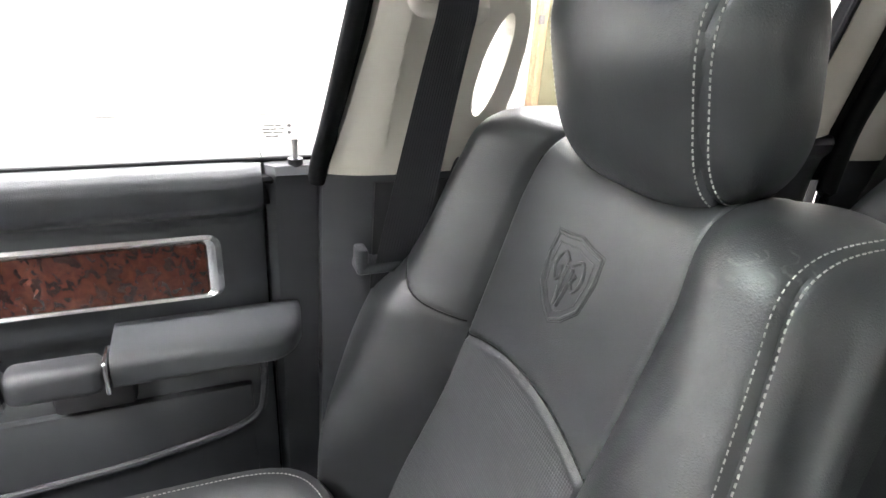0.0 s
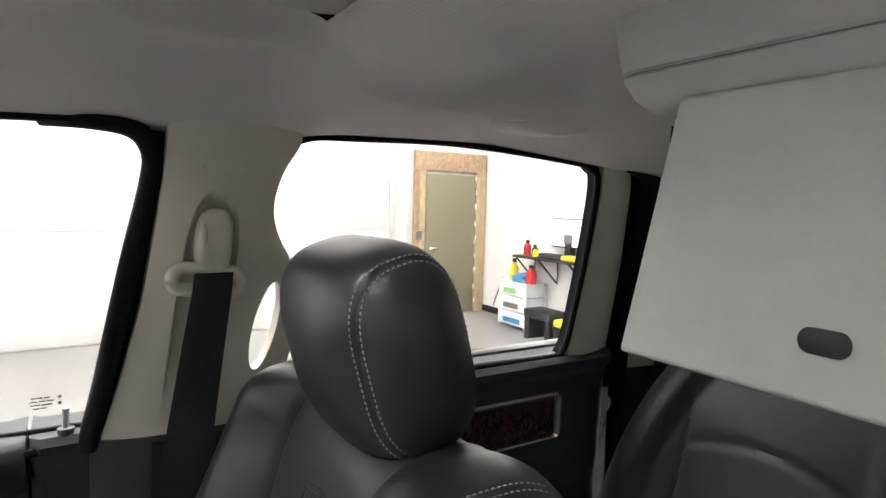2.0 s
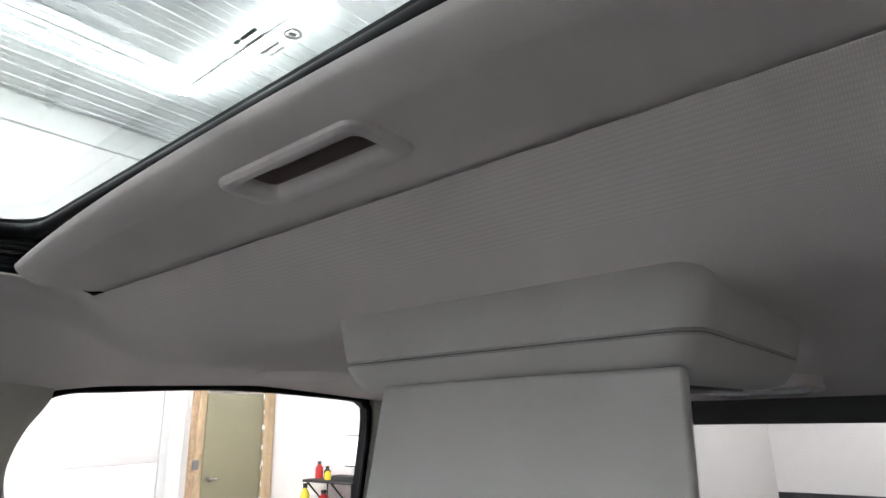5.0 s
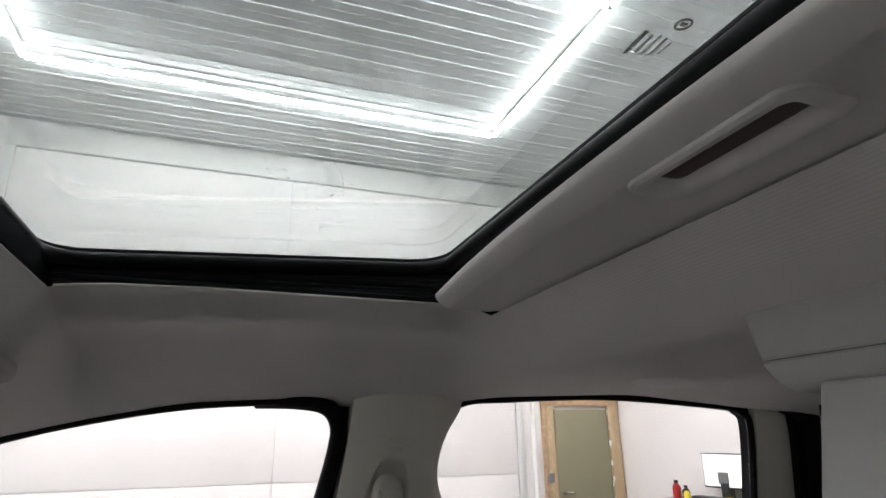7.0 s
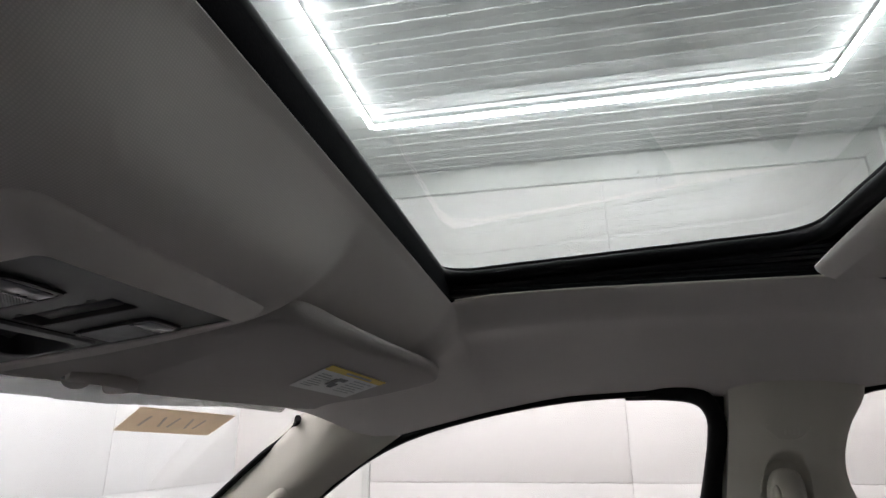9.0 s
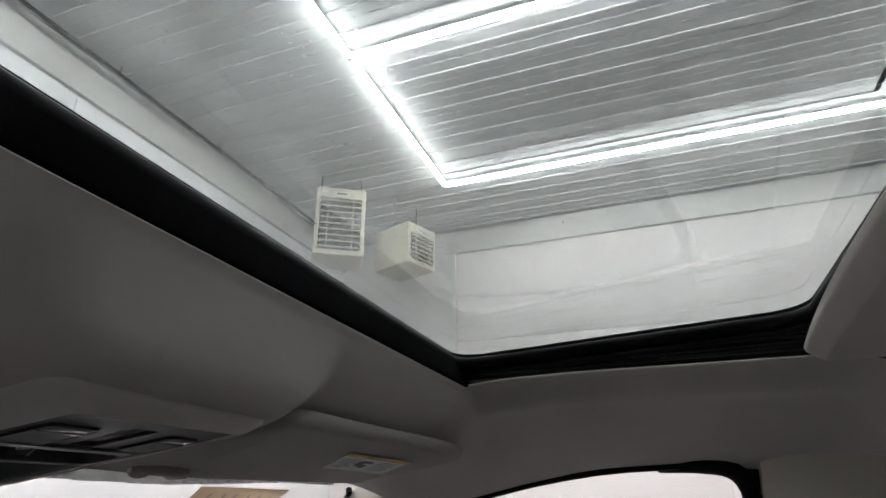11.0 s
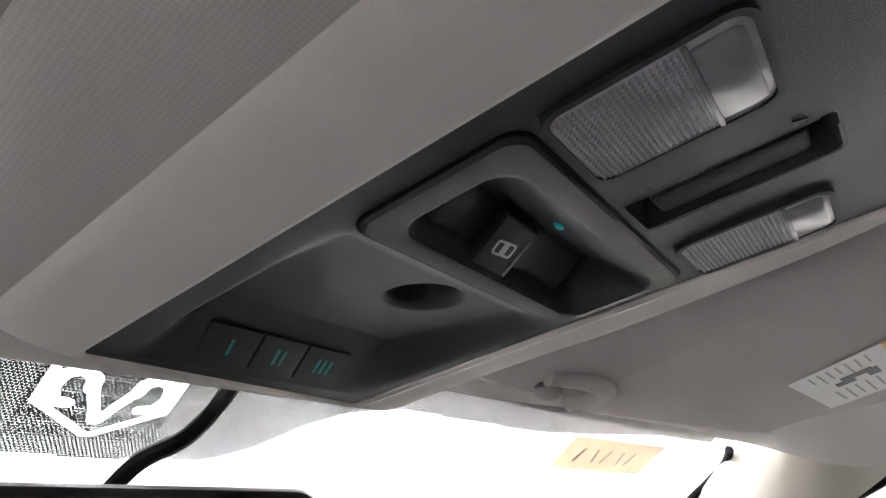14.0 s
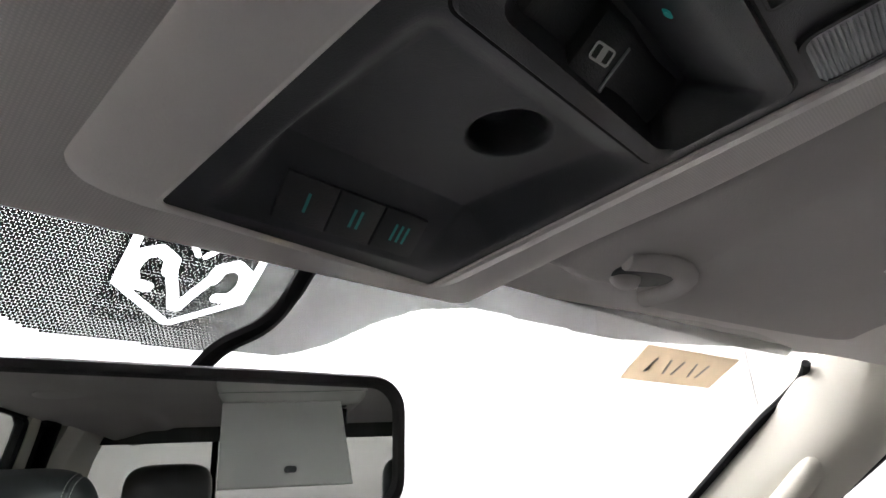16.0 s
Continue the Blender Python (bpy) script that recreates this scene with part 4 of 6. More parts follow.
def front_door(s):
    t = thing("front_door", "dark slate front door lining with wood inlay and armrest", "door", (s * .8, .6, .7), group="front doors")
    prof = [(.86, .55), (.832, .70), (.815, .80), (.812, .92), (.826, .985), (.835, 1.02), (.832, 1.08), (.815, 1.11), (.812, 1.15), (.810, 1.25), (.813, 1.262), (.808, 1.274), (.795, 1.284), (.787, 1.296), (.783, 1.310), (.783, 1.324), (.787, 1.336), (.797, 1.345), (.830, 1.349)]
    part("lining", door_skin(prof, .2655, 1.25, s), DOORPAD, t)
    prof2 = [(.86, .55), (.835, .75), (.825, 1.0), (.818, 1.2), (.806, 1.29), (.795, 1.318), (.792, 1.333), (.799, 1.344), (.832, 1.348)]
    part("end_cap", door_skin(prof2, .176, .2605, s, 14), CHARCOAL, t)
    part("belt_strip", tube([(s * .822, .18, 1.348), (s * .822, 1.2, 1.348)], .004, 8), RUBBER, t)
    inlay(t, .326, .86, 1.155, 1.252, .805, s)
    # armrest: soft pad with a rounded rear end

    def arm(u, v):
        y = .470 - .245 * u
        round_end = math.sqrt(max(0.0, 1 - max(0.0, (u - .78) / .22) ** 2))
        a = 2 * math.pi * v
        reach = (.105 + .012 * u) * (.25 + .75 * round_end)
        c, sn = math.cos(a), math.sin(a)
        x = .808 - reach * .5 + reach * .5 * (abs(c) ** .55) * (1 if c > 0 else -1)
        z = 1.114 + .006 * u + (.026 - .005 * u) * (abs(sn) ** .5) * (1 if sn > 0 else -1) * (.6 + .4 * round_end)
        return (s * x, y, z)
    bm = grid(arm, 40, 40)
    bmesh.ops.remove_doubles(bm, verts=bm.verts, dist=1e-5)
    bmesh.ops.holes_fill(bm, edges=[e for e in bm.edges if e.is_boundary])
    armr = part("armrest", bm, DOORPAD, t, "padded vinyl armrest")
    part("pull_ring", rbox(min(s * .698, s * .745), max(s * .698, s * .745), .4715, .4785, 1.090, 1.138, .006, 3), CHROME, armr)
    bm = rbox(min(s * .698, s * .742), max(s * .698, s * .742), .4785, .585, 1.090, 1.136, .014, 4)
    part("pull_handle", bm, CHARCOAL, armr)
    part("front_ring", rbox(min(s * .698, s * .745), max(s * .698, s * .745), .585, .592, 1.090, 1.138, .006, 3), CHROME, armr)
    # moulded pocket below the handle
    bm = rbox(min(s * .812, s * .83), max(s * .812, s * .83), .30, 1.1, .745, .985, .006)
    part("lower_panel", bm, DOORPAD, t)
    rim = catmull([(s * .808, 1.1, .845), (s * .808, .60, .868), (s * .808, .40, .893), (s * .808, .305, .922), (s * .808, .283, .98), (s * .810, .282, 1.08)], 40)
    part("moulding_rib", tube(rim, .006, 8, flat=1.0), DOORPAD, t)
    bm = rbox(min(s * .800, s * .835), max(s * .800, s * .835), .462, .566, .995, 1.060, .008)
    part("grip_pocket", bm, BLACK, t)
    # lock pin
    lk = part("lock_collar", tube([(s * .808, .219, 1.340), (s * .808, .219, 1.352)], .0105, 14), CHARCOAL, t)
    bm = tube([(s * .808, .219, 1.350), (s * .8075, .219, 1.374)], .0036, 10)
    tube([(s * .8075, .219, 1.372), (s * .8075, .219, 1.380)], .0046, 10, bm=bm)
    part("lock_pin", bm, PINMETAL, lk)
    window_set(t, FRONT_WIN, s)
    # plain bars for the print on the glass
    bm = bmesh.new()
    x = wall_x(1.39) + .018
    for k, row in enumerate((((.236, .243), (.245, .258)), ((.232, .240), (.242, .249), (.251, .260)), ((.234, .246), (.248, .259)), ((.240, .247), (.249, .256)))):
        z = 1.397 - k * .0048
        for a, b in row:
            rbox(min(s * x, s * (x + .001)), max(s * x, s * (x + .001)), a, b, z, z + .0016, 0, bm=bm)
    for z in (1.395, 1.386):
        rbox(min(s * x, s * (x + .001)), max(s * x, s * (x + .001)), .223, .2275, z, z + .0042, .0008, bm=bm)
    tagged(part("glass_print", bm, GREYPRINT, t), kind="stuff")
    bm = rbox(min(s * .86, s * .90), max(s * .86, s * .90), .10, 1.25, .45, 1.33, .01)
    part("outer_skin", bm, PAINT, t)
    return t


def rear_door(s):
    t = thing("rear_door", "dark rear door lining with a framed wood inlay", "door", (s * .8, -.4, .7), group="rear doors")
    prof = [(.86, .55), (.83, .75), (.82, .95), (.826, 1.02), (.815, 1.08), (.808, 1.25), (.800, 1.30), (.786, 1.318), (.784, 1.336), (.792, 1.347), (.835, 1.352)]
    part("lining", door_skin(prof, -.855, .02, s), CHARCOAL, t)
    inlay(t, -.710, -.34, 1.160, 1.266, .806, s)
    bm = rbox(min(s * .73, s * .81), max(s * .73, s * .81), -.62, -.30, 1.03, 1.085, .018, 4)
    part("armrest", bm, CHARCOAL, t)
    window_set(t, REAR_WIN, s)
    part("outer_skin", rbox(min(s * .86, s * .90), max(s * .86, s * .90), -.95, .095, .45, 1.36, .01), PAINT, t)
    # light cloth-covered rear edge of the door frame
    def fn(u, v):
        z = 1.338 + (1.757 - 1.338) * v
        yr = lerp_table([(1.34, -.712), (1.55, -.712), (1.71, -.702), (1.76, -.690)], z)
        y = yr - (.142 - .040 * v) * u
        x = wall_x(z) - .006 - .012 * math.sin(math.pi * u) + .02 * u
        return (s * x, y, z)
    part("rear_frame_trim", grid(fn, 12, 20, thick=(s * .02, 0, 0)), TRIM, t, "warm beige window frame trim")
    return t


for s in (1, -1):
    front_door(s)
    rear_door(s)


# ---------------------------------------------------------------- pillar between the doors
B_FRONT = [(1.33, .179), (1.42, .154), (1.53, .129), (1.65, .112), (1.72, .104), (1.752, .101)]
B_REAR = [(1.33, -.048), (1.40, -.076), (1.45, -.086), (1.50, -.088), (1.545, -.084), (1.585, -.070), (1.62, -.048), (1.65, -.038), (1.68, -.038), (1.72, -.050), (1.752, -.072)]


def b_pillar(s):
    t = thing("pillar_trim", "beige plastic door pillar trim with an oval grab handle opening", "pillar trim", (s * .75, .05, 1.33), group="pillar trims")
    hc, ha, hb, tilt = (-.035, 1.485), .0185, .070, radians(9)

    def ell(y, z):
        dy, dz = y - hc[0], z - hc[1]
        a = dy * math.cos(tilt) + dz * math.sin(tilt)
        b = -dy * math.sin(tilt) + dz * math.cos(tilt)
        return a, b

    def surf(y, z, u):
        x = wall_x(z) - .010 - .020 * (1 - abs(2 * u - 1) ** 3.2) - .012 * smooth(1.42, 1.62, z)
        # slot in which the belt guide slides
        yc = .047 + (1.60 - z) * .10
        r = (abs((y - yc) / .033) ** 3 + max(0.0, (z - 1.56) / .120) ** 3) ** (1 / 3)
        x += .021 * smooth(1.04, .92, r) * smooth(1.36, 1.46, z)
        return x

    def fn(u, v):
        z = 1.332 + (1.790 - 1.332) * v
        yf, yr = smooth_b(B_FRONT, z), smooth_b(B_REAR, z)
        y = yf + (yr - yf) * u
        return (surf(y, z, u), y, z)

    def smooth_b(tab, z):
        return sum(w * lerp_table(tab, z + d) for d, w in ((-.014, .25), (0, .5), (.014, .25)))
    bm = grid(fn, 96, 170)
    for f in list(bm.faces):
        if all((lambda a, b: (a / ha) ** 2 + (b / hb) ** 2 < 1)(*ell(v.co.y, v.co.z)) for v in f.verts):
            bm.faces.remove(f)
    loose = [v for v in bm.verts if not v.link_faces]
    bmesh.ops.delete(bm, geom=loose, context="VERTS")
    for v in bm.verts:
        a, b = ell(v.co.y, v.co.z)
        r = math.sqrt((a / ha) ** 2 + (b / hb) ** 2)
        if r < 1.12:
            a, b = a / max(r, .05) * 1.0, b / max(r, .05) * 1.0
            if r < 1:
                v.co.y = hc[0] + a * math.cos(tilt) - b * math.sin(tilt)
                v.co.z = hc[1] + a * math.sin(tilt) + b * math.cos(tilt)
    # returns at all rims, so that the shell has depth
    rim = [e for e in bm.edges if e.is_boundary]
    geo = bmesh.ops.extrude_edge_only(bm, edges=rim)["geom"]
    for v in geo:
        if isinstance(v, bmesh.types.BMVert):
            v.co.x += .028
    for v in bm.verts:
        v.co.x *= s
    part("shell", bm, TRIM, t)
    # oval airbag badge as plain bars in a rim
    M = Matrix(((0, 0, -s, s * (surf(.032, 1.708, .4) - .0002)), (1, 0, 0, .034), (0, 1, 0, 1.708), (0, 0, 0, 1)))
    badge = [(-.026, .010), (.026, .010), (.022, -.004), (.010, -.011), (-.010, -.011), (-.022, -.004)]
    pts = [(p.x, p.y) for p in catmull([(*p, 0) for p in badge], 40, closed=True)]
    bm = ring(pts, [(x * .9, y * .85) for x, y in pts], -.001, .0012, m=M)
    for k in range(5):
        rbox(-.013 + k * .0055, -.010 + k * .0055, -.004, .004, 0, .001, 0, bm=bm, m=M)
    part("badge", bm, TRIM, t)
    # dark lower cover
    def low(u, v):
        z = 1.332 - .80 * v
        y = .186 - .30 * u + .02 * v
        x = wall_x(z) - .012 - .018 * (1 - abs(2 * u - 1) ** 4) - .01 * v
        return (s * x, y, z)
    part("lower_cover", grid(low, 16, 20, thick=(s * .03, 0, 0)), CHARCOAL, t, "dark charcoal lower cover")
    # flat black sheet paints in the dark of the recess behind the belt

    def hollow(u, v):
        z = 1.322 - .40 * v
        return (s * (wall_x(z) - .033 - .01 * (1.332 - z) / .8), .116 - .205 * u + .014 * v, z)
    part("belt_dark_sheet", grid(hollow, 4, 8, thick=(s * .006, 0, 0)), BLACK, t)
    # black rubber door seal in front of the trim
    part("lower_seal", tube([(s * .788, .188, .9), (s * .797, .186, 1.318)], .006, 8), CHARCOAL, t)
    pts = catmull([(s * .797, .192, 1.322), (s * .788, .190, 1.35), (s * .770, .175, 1.42), (s * .735, .144, 1.58), (s * .704, .119, 1.70), (s * .696, .122, 1.739), (s * .692, .142, 1.759), (s * .698, .185, 1.766), (s * .722, .235, 1.768)], 60)
    part("door_seal", tube(pts, .013, 10), RUBBER, t)

    b = thing("seat_belt", "black seat belt hanging from a beige shoulder guide", "seat belt", (s * .70, .045, 1.6), group="front seat belts")
    # slider capsule
    bm = bmesh.new()
    bmesh.ops.create_uvsphere(bm, u_segments=24, v_segments=16, radius=1)
    for v in bm.verts:
        q = v.co
        n4 = (abs(q.x) ** 3 + abs(q.y) ** 3 + abs(q.z) ** 3) ** (1 / 3)
        q = q / max(n4, 1e-6)
        v.co = Vector((s * (.690 + q.x * .017 + .0011 * q.z), .046 + q.y * .0235 + q.z * -.004, 1.615 + q.z * .046))
    sl = part("slider", bm, TRIM, b)
    bm = bmesh.new()
    bmesh.ops.create_uvsphere(bm, u_segments=16, v_segments=12, radius=1)
    for v in bm.verts:
        v.co = Vector((s * (.677 + v.co.x * .006), .060 + v.co.y * .0055, 1.624 + v.co.z * .017))
    part("release_button", bm, TRIM, sl)
    loop = catmull([(s * .684, .088, 1.582), (s * .680, .099, 1.570), (s * .681, .090, 1.556), (s * .680, .050, 1.555), (s * .681, .022, 1.548), (s * .682, .013, 1.560), (s * .686, .021, 1.575), (s * .684, .030, 1.576), (s * .684, .048, 1.579), (s * .684, .070, 1.581)], 48, closed=True)
    part("guide_loop", tube(loop, .0088, 12, closed=True), TRIM, b)

    def web(u, v):
        z = 1.5775 - .4095 * v
        yl, yr = .0735 + .055 * v, .0255 + .030 * v
        y = yl + (yr - yl) * u
        x = .6655 + .086 * max(0.0, v - .07) ** .9 + .002 * math.sin(3 * v) - .00028 * math.cos(32 * math.pi * u)
        return (s * x, y, z)
    bm = grid(web, 88, 40, thick=(s * .0016, 0, 0))
    part("webbing", bm, BELT, b)
    bm = rbox(min(s * .735, s * .775), max(s * .735, s * .775), .060, .150, 1.195, 1.212, .006, 3)
    rbox(min(s * .735, s * .765), max(s * .735, s * .765), .133, .150, 1.200, 1.236, .005, bm=bm)
    rbox(min(s * .735, s * .765), max(s * .735, s * .765), .056, .070, 1.195, 1.228, .005, bm=bm)
    part("lower_guide", bm, CHARCOAL, b)
    return t


b_pillar(1)
b_pillar(-1)


# ---------------------------------------------------------------- rear pillar and back wall
def c_pillar(s):
    t = thing("rear_pillar_trim", "beige plastic rear pillar trim with a belt slot", "pillar trim", (s * .66, -1.0, 1.33), group="rear pillar trims")

    def fn(u, v):
        z = 1.30 + (1.755 - 1.30) * v
        y0 = lerp_table([(1.30, -.893), (1.50, -.885), (1.76, -.868)], z)
        y1 = lerp_table([(1.30, -1.235), (1.66, -1.20), (1.76, -1.19)], z)
        y = y0 + (y1 - y0) * u
        x = wall_x(z) - .018 - .022 * smooth(.45, 1.0, u) - .012 * math.sin(math.pi * min(1, u * 2.2))
        x -= .02 * smooth(1.62, 1.76, z)
        return (s * x, y, z)
    part("shell", grid(fn, 24, 24, thick=(s * .03, 0, 0)), TRIM, t)
    part("belt_slot", rbox(min(s * .718, s * .76), max(s * .718, s * .76), -1.040, -.950, 1.504, 1.526, .006), BLACK, t)

    def web(u, v):
        z = 1.522 - .30 * v
        y = -.995 + .045 * (u - .5) + .030 * v
        return (s * (.717 + .048 * v), y, z)
    part("belt", grid(web, 6, 12, thick=(s * .002, 0, 0)), BELT, t, "black rear seat belt")

    def low(u, v):
        z = 1.302 - .6 * v
        return (s * (.785 - .03 * u), -.88 - .35 * u, z)
    part("lower_cover", grid(low, 8, 8, thick=(s * .03, 0, 0)), CHARCOAL, t)
    pts = catmull([(s * .79, -.872, 1.0), (s * .790, -.872, 1.33), (s * .752, -.862, 1.50), (s * .704, -.838, 1.70), (s * .692, -.822, 1.745), (s * .688, -.74, 1.772)], 50)
    part("door_seal", tube(pts, .020, 10), RUBBER, t)

    def gap(u, v):
        z = 1.25 + .53 * v
        return (s * (wall_x(z) + .014), -.765 - .16 * u, z)
    part("door_gap_cover", grid(gap, 6, 12, thick=(s * .02, 0, 0)), RUBBER, t)
    return t


c_pillar(1)
c_pillar(-1)

back = thing("rear_window", "rear cab window with a sliding centre pane and black frame", "window", (0, -1.24, 1.32), kind="structure")
BW = Matrix(((1, 0, 0, 0), (0, .12, 1, -1.235), (0, 1, 0, 1.32), (0, 0, 0, 1)))
o, i = rounded(-.84, .84, -.06, .43, .03), rounded(-.745, .745, .03, .366, .04)
part("window_frame", ring(o, i, -.02, .02, m=BW), BLACK, back)
for x in (-.30,):
    part("slider_post", rbox(x - .010, x + .010, .03, .390, -.012, .012, .003, m=BW), RUBBER, back)
part("slider_rail", rbox(-.745, .745, .022, .045, -.012, .012, .003, m=BW), RUBBER, back)
pane = link("pane", rbox(-.76, .76, .02, .395, -.002, .002, 0, m=BW), WINDOW, back, smooth=False)
pane.visible_shadow = False
bm = rbox(-.80, .80, -1.30, -1.22, .55, 1.29, .01)
tagged(link("back_wall", bm, CARPET), "dark carpeted rear cab wall", "wall", kind="structure")
tagged(link("cab_floor", rbox(-.9, .9, -1.30, 1.9, .50, .56, .005), CARPET), "dark carpeted cab floor", "floor", kind="structure")
tagged(link("dash_panel", rbox(-.80, .80, 1.35, 1.75, .56, 1.22, .05, 4), CHARCOAL), "plain dark dashboard and firewall", "dashboard", kind="structure")


# ---------------------------------------------------------------- windscreen and its pillars
def screen_pt(x, t):
    """Point of the windscreen: t from the top edge to the cowl."""
    k = (x / .667) ** 2
    return Vector((x * (1 + .10 * t), .812 - .058 * k + (.74 - .10 * k) * t, 1.752 - .008 * k - .53 * t))


def windscreen():
    t = thing("windscreen", "clear windscreen with a dotted black shade band", "windscreen", (0, .81, 1.75), kind="structure")
    bm = grid(lambda u, v: screen_pt(-.74 + 1.48 * u, -.03 + 1.03 * v), 40, 24, thick=(0, .004, .005))
    pane = part("pane", bm, WINDOW, t)
    pane.visible_shadow = False
    nrm = (screen_pt(.01, 0) - screen_pt(0, 0)).cross(screen_pt(0, .01) - screen_pt(0, 0)).normalized()
    if nrm.z > 0:
        nrm = -nrm
    length = (screen_pt(0, 1) - screen_pt(0, 0)).length

    EX, ED, EW, EH = -.0275, .0330, .0340, .0300

    def stroke(x, d, p, q):
        ax, ad, bx, bd = *p, *q
        k = max(0.0, min(1.0, ((x - ax) * (bx - ax) + (d - ad) * (bd - ad)) / ((bx - ax) ** 2 + (bd - ad) ** 2)))
        return math.hypot(x - ax - k * (bx - ax), d - ad - k * (bd - ad))

    def shield(x, d):
        """Clear strokes of the emblem in the band: rim, brows, curls and a wedge."""
        x, d = (x - EX) / EW, (d - ED) / EH
        m = abs(x)
        r = max(m - .93, .62 * m + .80 * d - .80, -d - 1.0)
        if -.13 < r < 0:
            return True
        if r >= 0:
            return False
        horn = [(.30, -.10), (.34, -.33), (.53, -.46), (.73, -.33), (.78, -.04), (.68, .22), (.50, .25)]
        brow = [(.05, -.50), (.20, -.72), (.48, -.84), (.76, -.74)]
        face = [(.28, -.10), (.13, .26), (.03, .56)]
        return (min(stroke(m, d, p, q) for p, q in zip(horn, horn[1:])) < .105 or min(stroke(m, d, p, q) for p, q in zip(brow, brow[1:])) < .045
                or min(stroke(m, d, p, q) for p, q in zip(face, face[1:])) < .080)

    def band(x):
        return smooth_table([(0, .0755), (.055, .0745), (.065, .072), (.084, .062), (.107, .040), (.131, .0246), (.174, .0150), (.34, .0190), (.45, .0110), (.534, .0025), (.7, .002)], abs(x + .018), .004)

    def dot(x, d):
        return .00106 * (1 - .05 * smooth(band(x) - .045, band(x), d))

    bm = bmesh.new()
    step = .0019
    j = 0
    d = -.012
    while d < .085:
        nx = int(1.28 / step)
        for k in range(nx):
            x = -.64 + (k + .5 * (j % 2)) * step
            depth = band(x)
            if d > depth or (abs(x - EX) < EW - .0012 and abs(d - ED) < EH - .0012):
                continue
            r = dot(x, d)
            c = screen_pt(x, d / length) + nrm * .0006
            ex = (screen_pt(x + .001, d / length) - screen_pt(x, d / length)).normalized()
            ey = nrm.cross(ex)
            vs = [bm.verts.new(c + (ex * math.cos(a) + ey * math.sin(a)) * r) for a in (0, 1.047, 2.094, 3.142, 4.189, 5.236)]
            bm.faces.new(vs)
        d += step * .866
        j += 1
    # finer raster of the same dots where the emblem interrupts them
    cell = .00034
    for i in range(int(2 * EH / cell)):
        d = ED - EH + (i + .5) * cell
        run = None
        for k in range(int(2 * EW / cell) + 1):
            x = EX - EW + (k + .5) * cell
            j0 = round((d + .012) / (step * .866))
            dark = False
            for j in (j0 - 1, j0, j0 + 1):
                off = .5 * (j % 2) * step
                xc = -.64 + off + round((x + .64 - off) / step) * step
                if math.hypot(x - xc, d - (-.012 + j * step * .866)) < dot(xc, -.012 + j * step * .866) * .91:
                    dark = True
            dark = dark and not shield(x, d) and k < int(2 * EW / cell)
            if dark and run is None:
                run = x - cell / 2
            if not dark and run is not None:
                e = x - cell / 2
                c = [screen_pt(p, q / length) + nrm * .0006 for p, q in ((run, d - cell / 2), (e, d - cell / 2), (e, d + cell / 2), (run, d + cell / 2))]
                bm.faces.new([bm.verts.new(p) for p in c])
                run = None
    me = bpy.data.meshes.new("dot_band")
    bm.to_mesh(me)
    bm.free()
    me.materials.append(GLOSSBLACK)
    ob = new("dot_band", me)
    ob.parent = t
    ob.matrix_parent_inverse = t.matrix_world.inverted()
    tagged(ob, "black ceramic dots printed on the glass", kind="stuff")
    # rubber edge
    for s in (-1, 1):
        corner = [(.684, .006), (.697, .022), (.703, .042), (.700, .080), (.692, .13), (.690, .30), (.690, .60), (.690, 1.0)]
        edge = [screen_pt(s * x, q) + nrm * .004 for x, q in corner]
        part("edge_seal", tube(catmull(edge, 60), .0055, 8), RUBBER, t)
    return t


windscreen()


def sticker():
    q = [screen_pt(x, t) for x, t in ((.380, .0195), (.551, .020), (.539, .070), (.380, .0675))]
    n = (q[1] - q[0]).cross(q[3] - q[0]).normalized()
    if n.z > 0:
        n = -n
    t = thing("paper_note", "tan paper note stuck inside the windscreen", "note", tuple(q[0]))
    bm = bmesh.new()
    lo = [bm.verts.new(p + n * .0012) for p in q]
    hi = [bm.verts.new(p + n * .0004) for p in q]
    bm.faces.new(lo)
    bm.faces.new(hi[::-1])
    for k in range(4):
        bm.faces.new((lo[k], lo[(k + 1) % 4], hi[(k + 1) % 4], hi[k]))
    part("paper", bm, TAN, t)
    P = lambda u, v: q[0].lerp(q[1], u).lerp(q[3].lerp(q[2], u), v) + n * .0018
    bm = bmesh.new()
    for k in range(5):
        u0 = .16 + .14 * k
        vs = [bm.verts.new(P(u, v)) for u, v in ((u0, .30), (u0 + .022, .30), (u0 + .004 + .05 * (k % 2), .72), (u0 - .018 + .05 * (k % 2), .72))]
        up = [bm.verts.new(v.co + n * .0004) for v in vs]
        bm.faces.new(up)
        for i in range(4):
            bm.faces.new((vs[i], vs[(i + 1) % 4], up[(i + 1) % 4], up[i]))
    part("written_bars", bm, PALEPRINT, t)


sticker()


